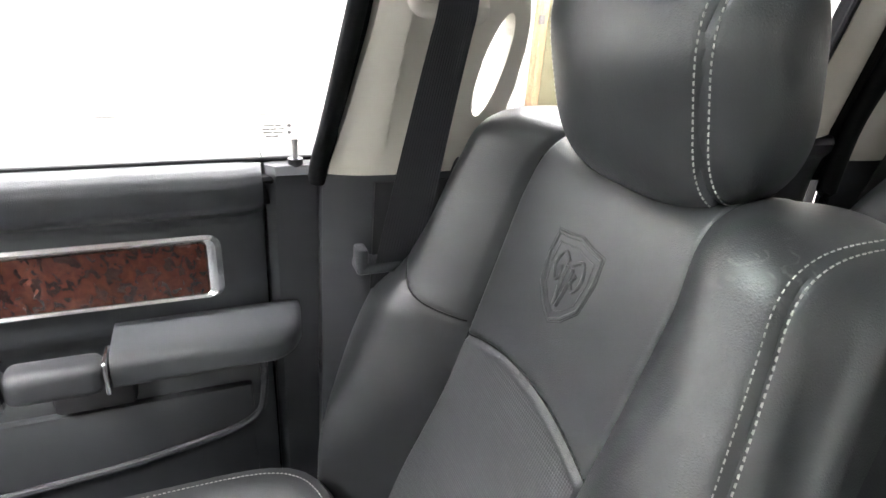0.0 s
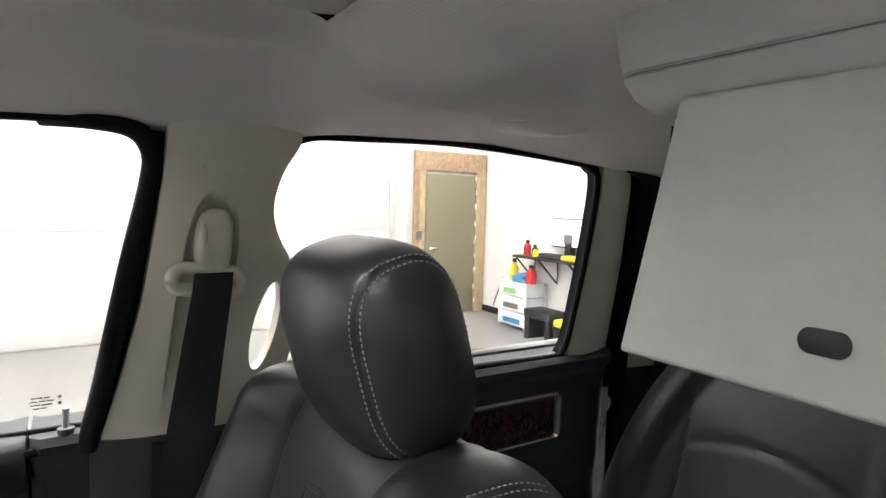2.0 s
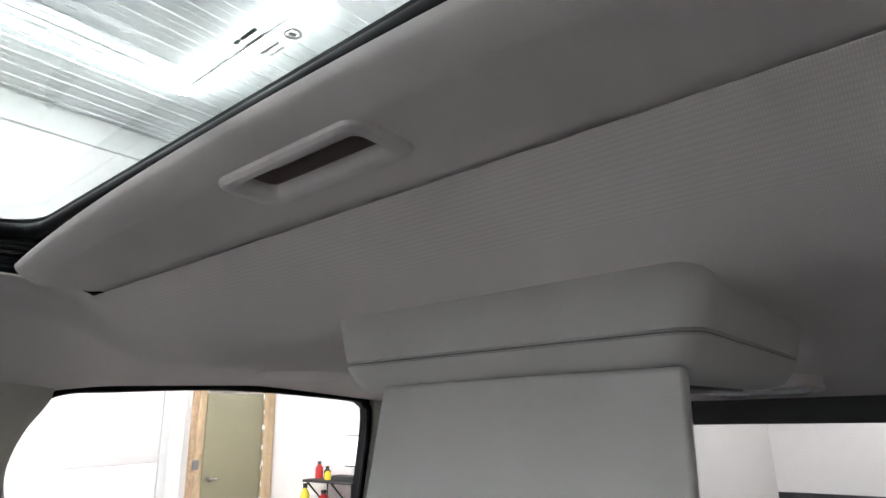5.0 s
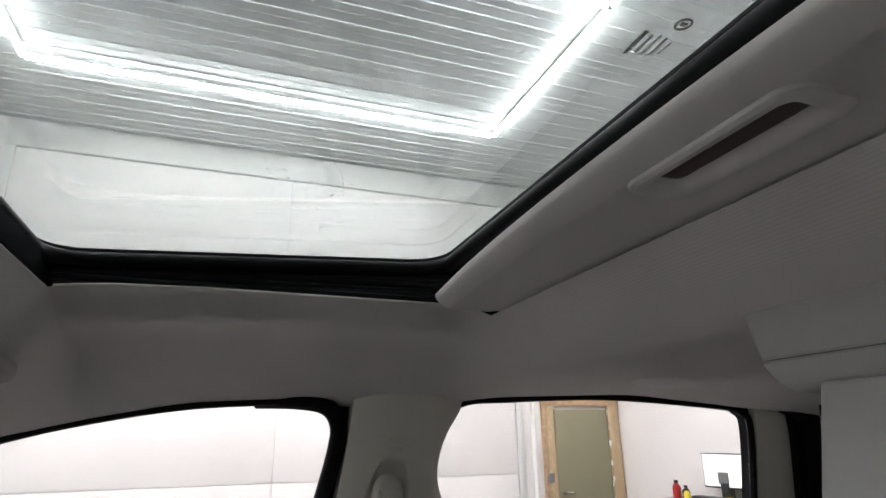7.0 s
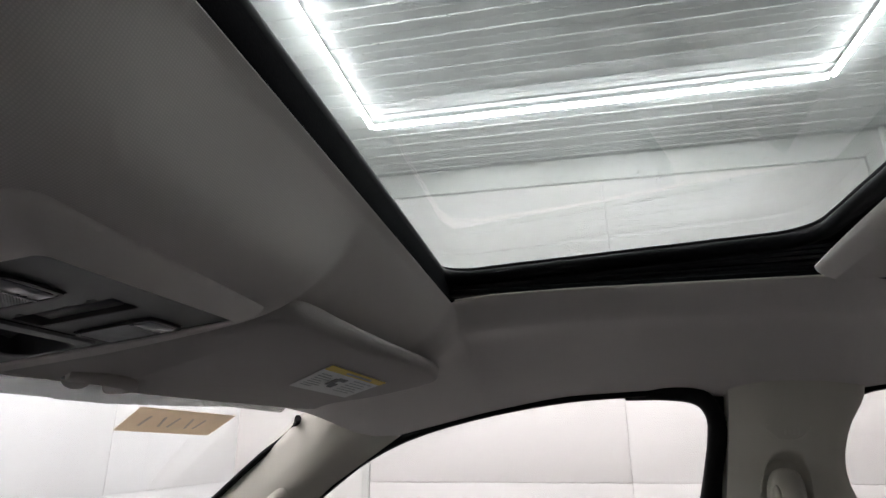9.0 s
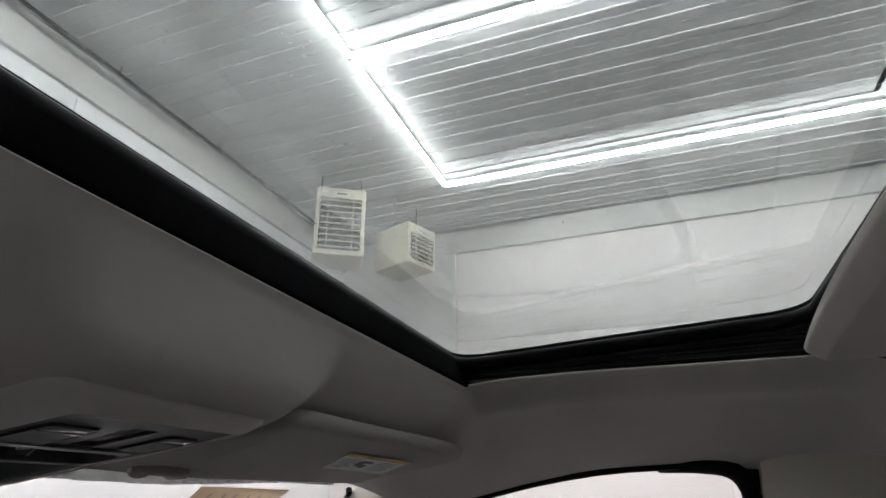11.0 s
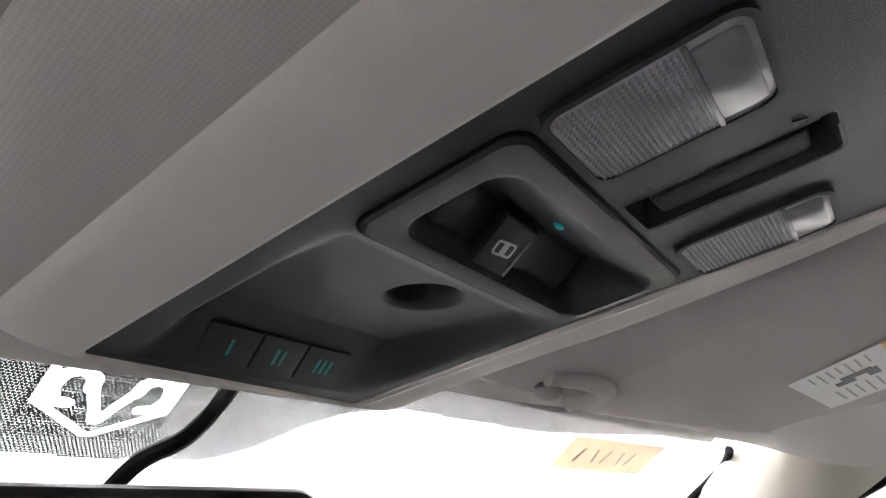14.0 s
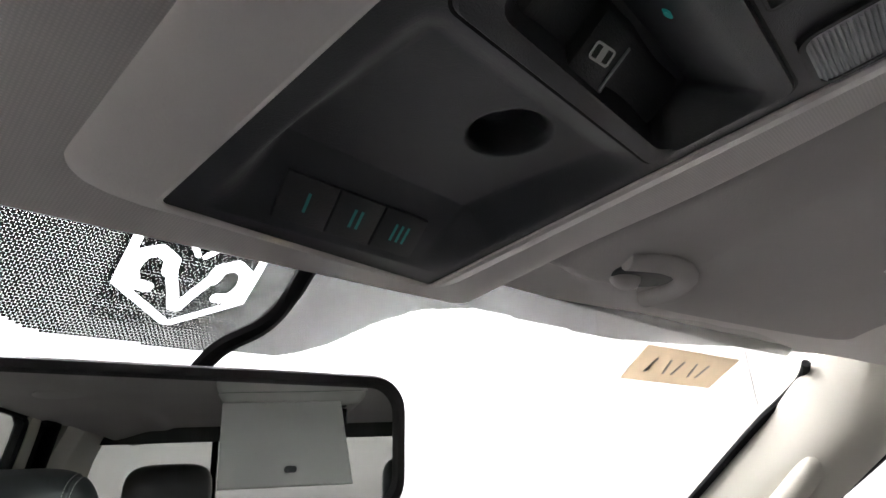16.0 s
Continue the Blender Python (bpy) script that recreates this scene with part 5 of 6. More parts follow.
def a_pillar(s):
    t = thing("windscreen_pillar", "beige plastic windscreen pillar trim with a grab handle", "pillar trim", (s * .7, .8, 1.6), group="windscreen pillars")

    def fn(u, v):
        p = screen_pt(.694, -.02 + .85 * v) + Vector((0, -.004, -.004))
        q = Vector((lerp_table([(0, .700), (.25, .716), (.6, .745), (1, .79)], v), lerp_table([(0, .585), (.25, .70), (.6, .86), (1, 1.06)], v), lerp_table([(0, 1.708), (.25, 1.634), (.6, 1.505), (1, 1.35)], v)))
        m = p.lerp(q, u)
        bulge = math.sin(math.pi * u) * .030 * (1 - .3 * v)
        m += Vector((-.75, -.45, -.35)).normalized() * bulge
        return (s * m.x, m.y, m.z)
    part("shell", grid(fn, 16, 40, thick=(s * .02, .01, .01)), TRIM, t)
    pts = catmull([Vector(fn(.55, .22)) + Vector((s * .022, .014, .009)), Vector(fn(.55, .30)) + Vector((s * .004, .003, .002)), Vector(fn(.55, .46)) + Vector((-s * .004, -.002, -.002)), Vector(fn(.55, .62)) + Vector((s * .004, .003, .002)), Vector(fn(.55, .70)) + Vector((s * .022, .014, .009))], 30)
    part("grab_handle", tube(pts, .015, 16), TRIM, t)
    return t


a_pillar(1)
a_pillar(-1)


# ---------------------------------------------------------------- inside mirror
def mirror():
    t = thing("rear_view_mirror", "black framed rear view mirror on the windscreen", "mirror", (-.02, .83, 1.66))
    n = Vector((-.289, -.957, -.020)).normalized()
    ex = Vector((0, 0, 1)).cross(n).normalized()
    if ex.x < 0:
        ex = -ex
    ez = n.cross(ex)
    if ez.z < 0:
        ez = -ez
    c = Vector((-.043, .846, 1.6600))
    roll = Matrix.Rotation(radians(-1.6), 3, n)
    ex, ez = roll @ ex, roll @ ez
    M = Matrix(((ex.x, ez.x, n.x, c.x), (ex.y, ez.y, n.y, c.y), (ex.z, ez.z, n.z, c.z), (0, 0, 0, 1)))
    o = rounded(-.129, .129, -.036, .034, .018, 8)
    g = rounded(-.121, .121, -.029, .027, .013, 8)
    bm = bmesh.new()
    rows = []
    for k, (f, w) in enumerate(((.75, -.034), (.2, -.028), (0, -.012), (0, -.002), (.25, .003), (.75, .0035), (1.0, .0012), (1.0, -.002))):
        rows.append([bm.verts.new(M @ Vector((p[0] + (q[0] - p[0]) * f, p[1] + (q[1] - p[1]) * f, w))) for p, q in zip(o, g)])
    for p, q in zip(rows, rows[1:]):
        for k in range(len(o)):
            bm.faces.new((p[k], p[(k + 1) % len(o)], q[(k + 1) % len(o)], q[k]))
    bm.faces.new(rows[0])
    part("housing", bm, BLACK, t)
    part("mirror_glass", prism(g, -.004, .0008, m=M), MIRROR, t, "reflecting mirror glass")
    top = screen_pt(-.03, .20)
    part("stem", tube([M @ Vector((0, .01, -.03)), top.lerp(M @ Vector((0, .01, -.03)), .5) + Vector((0, .0, .004)), top], .011, 10), BLACK, t)
    part("mount", tube([top + Vector((0, -.008, -.01)), top + Vector((0, .0, .001))], .016, 14), BLACK, t)
    cab = catmull([(.028, .800, 1.752), (.026, .818, 1.745), (.023, .832, 1.731), (.012, .838, 1.716), (-.006, .846, 1.704), (-.016, .856, 1.688)], 40)
    part("cable", tube(cab, .0046, 8), RUBBER, t, "thin black cable")
    return t


mirror()


# ---------------------------------------------------------------- seats
def front_seat(hx):
    sgn = 1 if hx > 0 else -1
    cx = hx + .008 * sgn
    t = thing("front_seat", "black leather front seat with pale double stitching", "seat", (cx, .1, .56), group="front seats")
    Z0, EDGE = .62, .075

    def half_w(z, outer=False):
        if outer:
            return smooth_table([(.62, .225), (.85, .258), (1.0, .305), (1.09, .325), (1.16, .317), (1.215, .288), (1.27, .268), (1.35, .258), (1.42, .240), (1.48, .225)], z)
        return smooth_table([(.62, .27), (.85, .300), (1.0, .322), (1.12, .332), (1.2, .320), (1.32, .292), (1.40, .272), (1.48, .250)], z)

    def insert(z):
        return .142 + .035 * smooth(1.12, .85, z) - .016 * smooth(1.34, 1.45, z)

    def plane(z):
        return -.012 + .30 * (1.30 - z)

    def side(dx, z):
        """How far round the outer edge: 0 on the face, 1 at the side panel."""
        w = half_w(z, dx * sgn > 0)
        return min(1.0, max(0.0, (abs(dx) - (w - EDGE)) / EDGE))

    def swell(dx, z):
        a, ins = abs(dx), insert(z)
        b = smooth_table([(.62, .10), (.95, .100), (1.1, .085), (1.3, .070), (1.42, .066), (1.5, .064)], z)
        d = b * math.sin(math.pi / 2 * min(1.0, max(0.0, (a - ins) / .085))) ** .9
        d += .010 * (1 - (min(a, ins) / ins) ** 2) * smooth(1.20, 1.05, z)
        d -= .0075 * math.exp(-((a - ins) / .0042) ** 2)
        if a < ins:
            d -= .0055 * math.exp(-((z - (1.181 - 1.43 * dx * dx)) / .0036) ** 2)
        elif dx * sgn > 0:
            d -= .0050 * math.exp(-((z - (1.172 + .50 * (a - .15))) / .0038) ** 2)
        if dx * sgn > 0:
            d += .022 * smooth(1.218, 1.165, z) * smooth(ins, ins + .06, a)
        v = side(dx, z)
        e = 1 - max(0.0, 1 - v ** 2.3) ** (1 / 2.3)
        d -= .062 * e
        d -= .0058 * math.exp(-((v - .74) / .040) ** 2)
        return d

    def crest(dx):
        a = abs(dx)
        return 1.428 + .020 * smooth(.10, .205, a) - .004 * smooth(.2, .27, a)

    NF, NT, NB = 190, 34, 22

    def strip(q):
        """One fore-and-aft slice of the backrest, q from -1 to 1 across it."""
        pts = []

        def dx_at(z):
            w = half_w(z, q * sgn > 0)
            a = abs(q)
            d = (w - EDGE) * a / .78 if a < .78 else (w - EDGE) + EDGE * (a - .78) / .22
            return math.copysign(d, q)
        T = crest(dx_at(1.42))
        e = 1 - max(0.0, 1 - side(dx_at(1.42), 1.42) ** 2.3) ** (1 / 2.3)
        rt = .060 - .012 * e
        zt = T - .016 * e - rt
        for k in range(NF):
            z = Z0 + (zt - Z0) * k / NF
            d = dx_at(z)
            pts.append((cx + d, plane(z) + swell(d, z), z))
        d0 = swell(dx_at(zt), zt)
        back = -.138 + .030 * e
        c, a = (d0 + back) / 2, (d0 - back) / 2
        for k in range(NT + 1):
            th = math.pi * k / NT
            n = 3.2 if th < math.pi / 2 else 2.0
            co, si = math.cos(th), math.sin(th)
            z = zt + rt * abs(si) ** (2 / n)
            dd = dx_at(z)
            y = c + a * math.copysign(abs(co) ** (2 / n), co)
            pts.append((cx + dd, plane(z) + y, z))
        for k in range(1, NB + 1):
            z = zt + (Z0 - zt) * k / NB
            pts.append((cx + dx_at(z), plane(z) + back, z))
        return pts
    qs = [-1 + 2 * k / 176 for k in range(177)]
    bm = bmesh.new()
    rows = [[bm.verts.new(p) for p in strip(q)] for q in qs]
    for a, b in zip(rows, rows[1:]):
        for k in range(len(a) - 1):
            bm.faces.new((a[k], b[k], b[k + 1], a[k + 1]))
    # soft side panels close both ends
    for row, s in ((rows[0], -1), (rows[-1], 1)):
        old = row
        n = len(row)
        axis = []
        for v in row:
            z = min(v.co.z, 1.40)
            axis.append(Vector((v.co.x + s * .012, plane(z) - .045, .66 + (z - .62) * .955)))
        for f, o in ((.08, .35), (.18, .7), (.30, .92), (.42, 1.0)):
            cur = []
            for v, c in zip(row, axis):
                p = v.co.lerp(c, f)
                p.x = v.co.x + s * .012 * o
                cur.append(bm.verts.new(p))
            for k in range(n - 1):
                fc = (old[k], cur[k], cur[k + 1], old[k + 1])
                bm.faces.new(fc if s > 0 else fc[::-1])
            old = cur
        bm.faces.new(old)
    bmesh.ops.recalc_face_normals(bm, faces=bm.faces)
    back = part("backrest", bm, LEATHER, t)

    def field(u, v):
        z = 1.171 - .44 * v
        ins = insert(z) - .009
        x = -ins + 2 * ins * u
        zz = z - 1.43 * x * x * (1 - v)
        return (cx + x, plane(zz) + swell(x, zz) + .0016, zz)
    part("perforated_panel", grid(field, 40, 50), PERF, back, "finely perforated leather")
    # double rows of stitching up both bolsters and back over the shoulders
    for s in (-1, 1):
        for off in (-.055, .055):
            line = strip(s * (.78 + .22 * (.74 + off * .95)))
            near = strip(s * (.78 + .22 * (.74 + off * .95) - .01))
            line, near = line[40:NF + 26], near[40:NF + 26]
            pts, nr = [], []
            for k in range(1, len(line) - 1):
                p = Vector(line[k])
                along = Vector(line[k + 1]) - Vector(line[k - 1])
                across = Vector(near[k]) - p
                nn = along.cross(across).normalized() * s
                if nn.dot(Vector((0, .9, .5))) < 0:
                    nn = -nn
                pts.append(p + nn * .0002)
                nr.append(nn)
            st = part("stitching", stitches(pts, nr, .0040, .0022, .00062), THREAD, back, "pale grey stitching")
            tagged(st, kind="stuff")
    # dark seams beside the insert
    for s in (-1, 1):
        pts = []
        for k in range(70):
            z = .70 + .70 * k / 69
            x = s * insert(z)
            pts.append((cx + x, plane(z) + swell(x, z) + .0014, z))
        part("seam", tube(pts, .0013, 6), RUBBER, back)
    pts = [(cx + x, plane(z) + swell(x, z) + .0010, z) for x, z in ((-.134 + .268 * k / 40, 1.181 - 1.43 * (-.134 + .268 * k / 40) ** 2) for k in range(41))]
    part("seam", tube(pts, .0012, 6), RUBBER, back)
    cross = lambda x: 1.172 + .50 * (x - .15)
    pts = [(cx + sgn * x, plane(cross(x)) + swell(sgn * x, cross(x)) + .0010, cross(x)) for x in (.146 + .11 * k / 24 for k in range(25))]
    part("seam", tube(pts, .0012, 6), RUBBER, back)
    # embossed shield with plain shapes inside
    def E(a, b, h):
        z = 1.301 + b * .044
        return Vector((hx + .008 * sgn + a * .041, plane(z) + swell(a * .041, z) + h, z))
    sh = [(0, 1.05), (.45, .96), (.93, .92), (1.0, .30), (.86, -.42), (.42, -.84), (0, -1.05)]
    sh = sh + [(-a, b) for a, b in sh[-2:0:-1]]
    path = []
    for (a0, b0), (a1, b1) in zip(sh, sh[1:] + sh[:1]):
        path += [(a0 + (a1 - a0) * k / 6, b0 + (b1 - b0) * k / 6) for k in range(6)]
    emb = part("emblem", tube([E(a, b, -.0004) for a, b in path], .0026, 8, closed=True), LEATHER, back, "embossed shield emblem")
    part("emblem_groove", tube([E(a * 1.09, b * 1.08, -.0006) for a, b in path], .0011, 6, closed=True), BLACK, emb)
    bm = tube([E(a * .80, b * .80, -.0002) for a, b in path], .0010, 6, closed=True)
    for s in (-1, 1):
        c = catmull([(s * .10, .45, 0), (s * .42, .60, 0), (s * .60, .22, 0), (s * .42, -.12, 0), (s * .24, .05, 0), (s * .34, .25, 0)], 24)
        tube([E(p.x, p.y, .0002) for p in c], .0024, 6, bm=bm)
        c = catmull([(s * .12, .35, 0), (s * .15, -.05, 0), (s * .05, -.66, 0)], 14)
        tube([E(p.x, p.y, .0002) for p in c], .0026, 6, bm=bm)
    part("emblem_relief", bm, LEATHER, emb)
    # seat cushion
    def cush(u, v):
        a = 2 * math.pi * u
        x = math.cos(a)
        y = math.sin(a)
        k = (abs(x) ** 5 + abs(y) ** 5) ** (-1 / 5)
        x, y = x * k, y * k
        rr = v
        z = .905 - .050 * (1 - smooth(.45, .85, rr)) - .10 * smooth(.88, 1.0, rr) ** 2
        return (cx + x * rr * .268, .455 + y * rr * .27, z)
    bm = grid(cush, 72, 30, closed_u=True)
    bmesh.ops.remove_doubles(bm, verts=bm.verts, dist=1e-5)
    rim = [e for e in bm.edges if e.is_boundary]
    geo = bmesh.ops.extrude_edge_only(bm, edges=rim)["geom"]
    for v in geo:
        if isinstance(v, bmesh.types.BMVert):
            v.co.z = .70
    cu = part("cushion", bm, LEATHER, t)
    pts = [Vector(cush(k / 200, .86)) + Vector((0, 0, .001)) for k in range(201)]
    tagged(part("stitching", stitches(pts, [Vector((0, 0, 1))] * 200, .0040, .0022, .00062), THREAD, cu, "pale grey stitching"), kind="stuff")
    part("seat_base", rbox(cx - .23, cx + .23, .22, .70, .555, .72, .02), BLACK, t)
    # headrest
    H = Matrix.Translation((hx, -.087, 1.519)) @ Matrix.Rotation(radians(-16), 4, "X")

    def hr(q):
        n = (abs(q.x) ** 3.8 + abs(q.z) ** 3.8) ** (1 / 3.8)
        n = (n ** 2.6 + abs(q.y) ** 2.6) ** (1 / 2.6)
        q = q / n
        w = .141 * (1 - .07 * smooth(-.2, -1.0, q.z))
        y = q.y * .076
        p = Vector((q.x * w, y + .012 * (1 - q.x * q.x) * (1 if q.y > 0 else 0) * q.y, q.z * .118))
        g = abs(abs(p.x) - .108)
        if q.y > -.9:
            p -= q.normalized() * .0042 * math.exp(-(g / .0026) ** 2)
        return H @ p
    bm = bmesh.new()
    bmesh.ops.create_uvsphere(bm, u_segments=120, v_segments=90, radius=1, matrix=Matrix.Rotation(radians(90), 4, "Y"))
    for v in bm.verts:
        v.co = hr(v.co.copy())
    head = part("headrest", bm, LEATHER, t)
    bm = bmesh.new()
    for s in (-1, 1):
        for off in (-.0049, .0049):
            pts, nr = [], []
            for k in range(140):
                a = radians(-62 + 250 * k / 139)
                xt = s * (.108 + off)
                # find the direction whose surface point lies at this x
                lo, hi = 0.0, 3.0
                for _ in range(30):
                    mid = (lo + hi) / 2
                    p = H.inverted() @ hr(Vector((s * mid, math.cos(a), math.sin(a))))
                    if abs(p.x) < abs(xt):
                        lo = mid
                    else:
                        hi = mid
                q = Vector((s * lo, math.cos(a), math.sin(a)))
                p = hr(q)
                nn = (H.to_3x3() @ Vector((0, math.cos(a), math.sin(a)))).normalized()
                pts.append(p + nn * .0002)
                nr.append(nn)
            stitches(pts, nr, .0040, .0022, .00062, bm=bm)
    tagged(part("stitching", bm, THREAD, head, "pale grey double stitching"), kind="stuff")
    for x in (-.055, .055):
        part("post", tube([(cx + x, -.085, 1.36), (cx + x, -.070, 1.44)], .006, 10), CHROME, t)
    # cloth tag on the outer side
    tag = part("side_tag", rbox(-.0012, .0012, -.012, .012, -.017, .017, .0004, m=Matrix.Translation((cx + sgn * .293, -.010, 1.335)) @ Matrix.Rotation(radians(18), 4, "X") @ Matrix.Rotation(radians(-50 * sgn), 4, "Z")), BLACK, t, "black cloth tag with white print")
    bm = bmesh.new()
    for k in range(4):
        rbox(-.0022 if sgn > 0 else .0010, -.0010 if sgn > 0 else .0022, -.006, .006, -.008 + k * .005, -.0055 + k * .005, 0, bm=bm, m=Matrix.Translation((cx + sgn * .293, -.010, 1.335)) @ Matrix.Rotation(radians(18), 4, "X") @ Matrix.Rotation(radians(-50 * sgn), 4, "Z"))
    part("print_bar", bm, WHITEPRINT, tag)
    return t


front_seat(.466)
front_seat(-.466)


def rear_seat():
    t = thing("rear_bench", "black leather rear bench seat with three headrests", "bench seat", (0, -.8, .56))

    def shell(x0, x1, name, outer):
        """One backrest; outer says on which side its shoulder slopes away."""
        def edges(z):
            cut = smooth_table([(.80, .0), (1.04, .0), (1.15, .022), (1.245, .055), (1.33, .098), (1.393, .146), (1.437, .205), (1.46, .25)], z)
            lo, hi = x0, x1
            if outer > 0:
                hi -= cut
            elif outer < 0:
                lo += cut
            return lo, hi

        def pt(u, z):
            lo, hi = edges(z)
            x = lo + (hi - lo) * u
            e = min(x - lo, hi - x)
            seam = min(abs(abs(x) - .585), abs(abs(x) - .245)) if outer else 1
            inner = outer and .245 < abs(x) < .585
            y = -.862 + .24 * (1.30 - z)
            y += .030 * smooth(.135, .09, e)
            y -= .007 * math.exp(-(seam / .005) ** 2)
            if inner:
                y -= .004 * math.exp(-((z - (1.240 - 1.4 * (abs(x) - .42) ** 2)) / .006) ** 2)
            y -= .115 * (1 - math.sqrt(max(0.0, 1 - max(0.0, 1 - e / .075) ** 2)))
            f = max(0.0, (z - 1.375) / .080)
            y -= .10 * (1 - math.sqrt(max(0.0, 1 - f * f)))
            return x, y, z
        zs = [.85 + .52 * k / 52 for k in range(53)] + [1.375 + .0798 * math.sin(math.pi / 2 * k / 14) for k in range(15)]
        bm = bmesh.new()
        rows = []
        for z in zs:
            row = [bm.verts.new(pt(q / 90, z)) for q in range(91)]
            lo, hi = edges(z)
            row += [bm.verts.new((hi + (lo - hi) * q / 8, -1.11 + .06 * (1.30 - z), z)) for q in range(9)]
            rows.append(row)
        n = len(rows[0])
        for a, b in zip(rows, rows[1:]):
            for k in range(n):
                bm.faces.new((a[k], a[(k + 1) % n], b[(k + 1) % n], b[k]))
        bm.faces.new(rows[-1])
        bm.faces.new(rows[0][::-1])
        part(name, bm, LEATHER, t)
    shell(.13, .785, "backrest", 1)
    shell(-.785, -.13, "backrest", -1)
    shell(-.128, .128, "centre_backrest", 0)
    bm = rbox(-.72, .72, -1.02, -.45, .80, .985, .05, 5)
    part("cushion", bm, LEATHER, t)
    part("base", rbox(-.70, .70, -1.10, -.50, .555, .81, .01), BLACK, t)
    for x, z, h in ((.40, 1.515, .105), (-.40, 1.515, .105), (0.0, 1.36, .055)):
        bm = bmesh.new()
        bmesh.ops.create_uvsphere(bm, u_segments=40, v_segments=28, radius=1)
        for v in bm.verts:
            q = v.co.copy()
            n = (abs(q.x) ** 4 + abs(q.z) ** 4) ** .25
            n = (n ** 2.6 + abs(q.y) ** 2.6) ** (1 / 2.6)
            q /= n
            v.co = Vector((x + q.x * .130, -.985 + q.y * .055, z + q.z * h))
        part("headrest", bm, LEATHER, t)
        for dx in (-.05, .05):
            part("post", tube([(x + dx, -.985, z - h - .05), (x + dx, -.985, z - h + .02)], .006, 8), CHROME, t)
    return t


rear_seat()

# ---------------------------------------------------------------- load bed behind the cab
bed = thing("truck_bed", "truck load bed with a flat grey cover", "truck bed", (0, -2.2, 0))
part("bed_body", rbox(-.95, .95, -3.05, -1.42, .55, 1.24, .03), PAINT, bed)
part("bed_cover", rbox(-.86, .86, -3.0, -1.42, 1.24, 1.262, .006), VINYLCOVER, bed, "flat grey vinyl bed cover")
part("tail_rail", rbox(-.88, .88, -3.06, -2.99, 1.22, 1.285, .012), RUBBER, bed)
for s in (-1, 1):
    part("bed_rail", rbox(min(s * .86, s * .95), max(s * .86, s * .95), -3.05, -1.42, 1.22, 1.275, .012), RUBBER, bed)
for x in (-.8, .8):
    for y in (-2.3, 1.9):
        wheel = part("wheel", tube([(x - .13, y, .40), (x + .13, y, .40)], .40, 32), RUBBER, bed)
part("chassis", rbox(-.5, .5, -3.0, 2.4, .40, .62, .02), BLACK, bed)


# ---------------------------------------------------------------- garage
X1, Y0, Y1, ZC = 7.31, -13.4, 4.7, 5.44
tagged(link("garage_floor", rbox(-7.2, X1 + .2, Y0 - .2, Y1 + .2, -.12, 0, 0), CONCRETE), "polished grey concrete floor", "floor", kind="structure")
# the wall beyond the passenger side steps back to a long rear bay
w = thing("wall_east", "white wall with a large closed panelled loading door", "wall", (X1, 0, 0), kind="structure")
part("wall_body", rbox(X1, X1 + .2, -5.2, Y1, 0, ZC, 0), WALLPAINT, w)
ys = (2.80, -.35, -3.52)
zs = (0.02, 1.255, 2.49, 3.73, 5.04)
for a, b in zip(ys, ys[1:]):
    for lo, hi in zip(zs, zs[1:]):
        part("panel", rbox(X1 - .022, X1 + .01, b + .004, a - .004, lo + .004, hi - .004, .003), WALLPAINT, w)
part("lintel", rbox(X1 - .05, X1 + .01, -3.66, 2.92, 5.06, ZC - .03, .004), WALLGREY, w)
for y in (2.86, -3.58):
    part("jamb", rbox(X1 - .04, X1 + .01, y - .05, y + .05, 0, 5.06, .004), WALLGREY, w)
n = thing("wall_back", "plain white rear wall beside the doorway", "wall", (4, -5.2, 0), kind="structure")
part("wall_body", rbox(2.4, X1 + .2, -5.4, -5.2, 0, ZC, 0), WALLPAINT, n)
part("baseboard", rbox(2.4, X1 - .02, -5.2, -5.185, 0, .10, .002), BLACK, n)
tagged(link("wall_return", rbox(2.4, 2.6, Y0, -5.4, 0, ZC, 0), WALLPAINT), "white wall of the rear bay", "wall", kind="structure")
f = thing("wall_far", "white far wall with a black base strip", "wall", (0, Y0, 0), kind="structure")
part("wall_body", rbox(-7.2, 2.6, Y0 - .2, Y0, 0, ZC, 0), WALLPAINT, f)
part("base_strip", rbox(-7.2, 2.4, Y0, Y0 + .02, 0, .14, .002), BLACK, f)
q = thing("wall_north", "white panelled front wall", "wall", (0, Y1, 0), kind="structure")
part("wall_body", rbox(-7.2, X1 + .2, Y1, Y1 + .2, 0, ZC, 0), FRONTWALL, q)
for k in range(6):
    for lo, hi in zip(zs, zs[1:]):
        part("panel", rbox(-7.2 + k * 2.44 + .004, -7.2 + (k + 1) * 2.44 - .004, Y1 - .012, Y1 + .01, lo + .004, hi - .004, .002), FRONTWALL, q)
# unseen wall; the greyer paint stands for dimmer light on this side
tagged(link("wall_west", rbox(-7.4, -7.2, Y0, Y1, 0, ZC, 0), WALLGREY), "unseen driver's side wall, greyed to dim that side", "wall", kind="structure")
# ribbed steel ceiling
bm = rbox(-7.2, X1 + .2, Y0, Y1, ZC, ZC + .08, 0)
x = -7.1
while x < X1:
    for dx, wd, h in ((0, .030, .016), (.125, .010, .005)):
        rbox(x + dx, x + dx + wd, Y0, Y1, ZC - h, ZC + .001, 0, bm=bm)
    x += .255
tagged(link("ceiling", bm, STEEL), "ribbed galvanised steel ceiling", "ceiling", kind="structure")


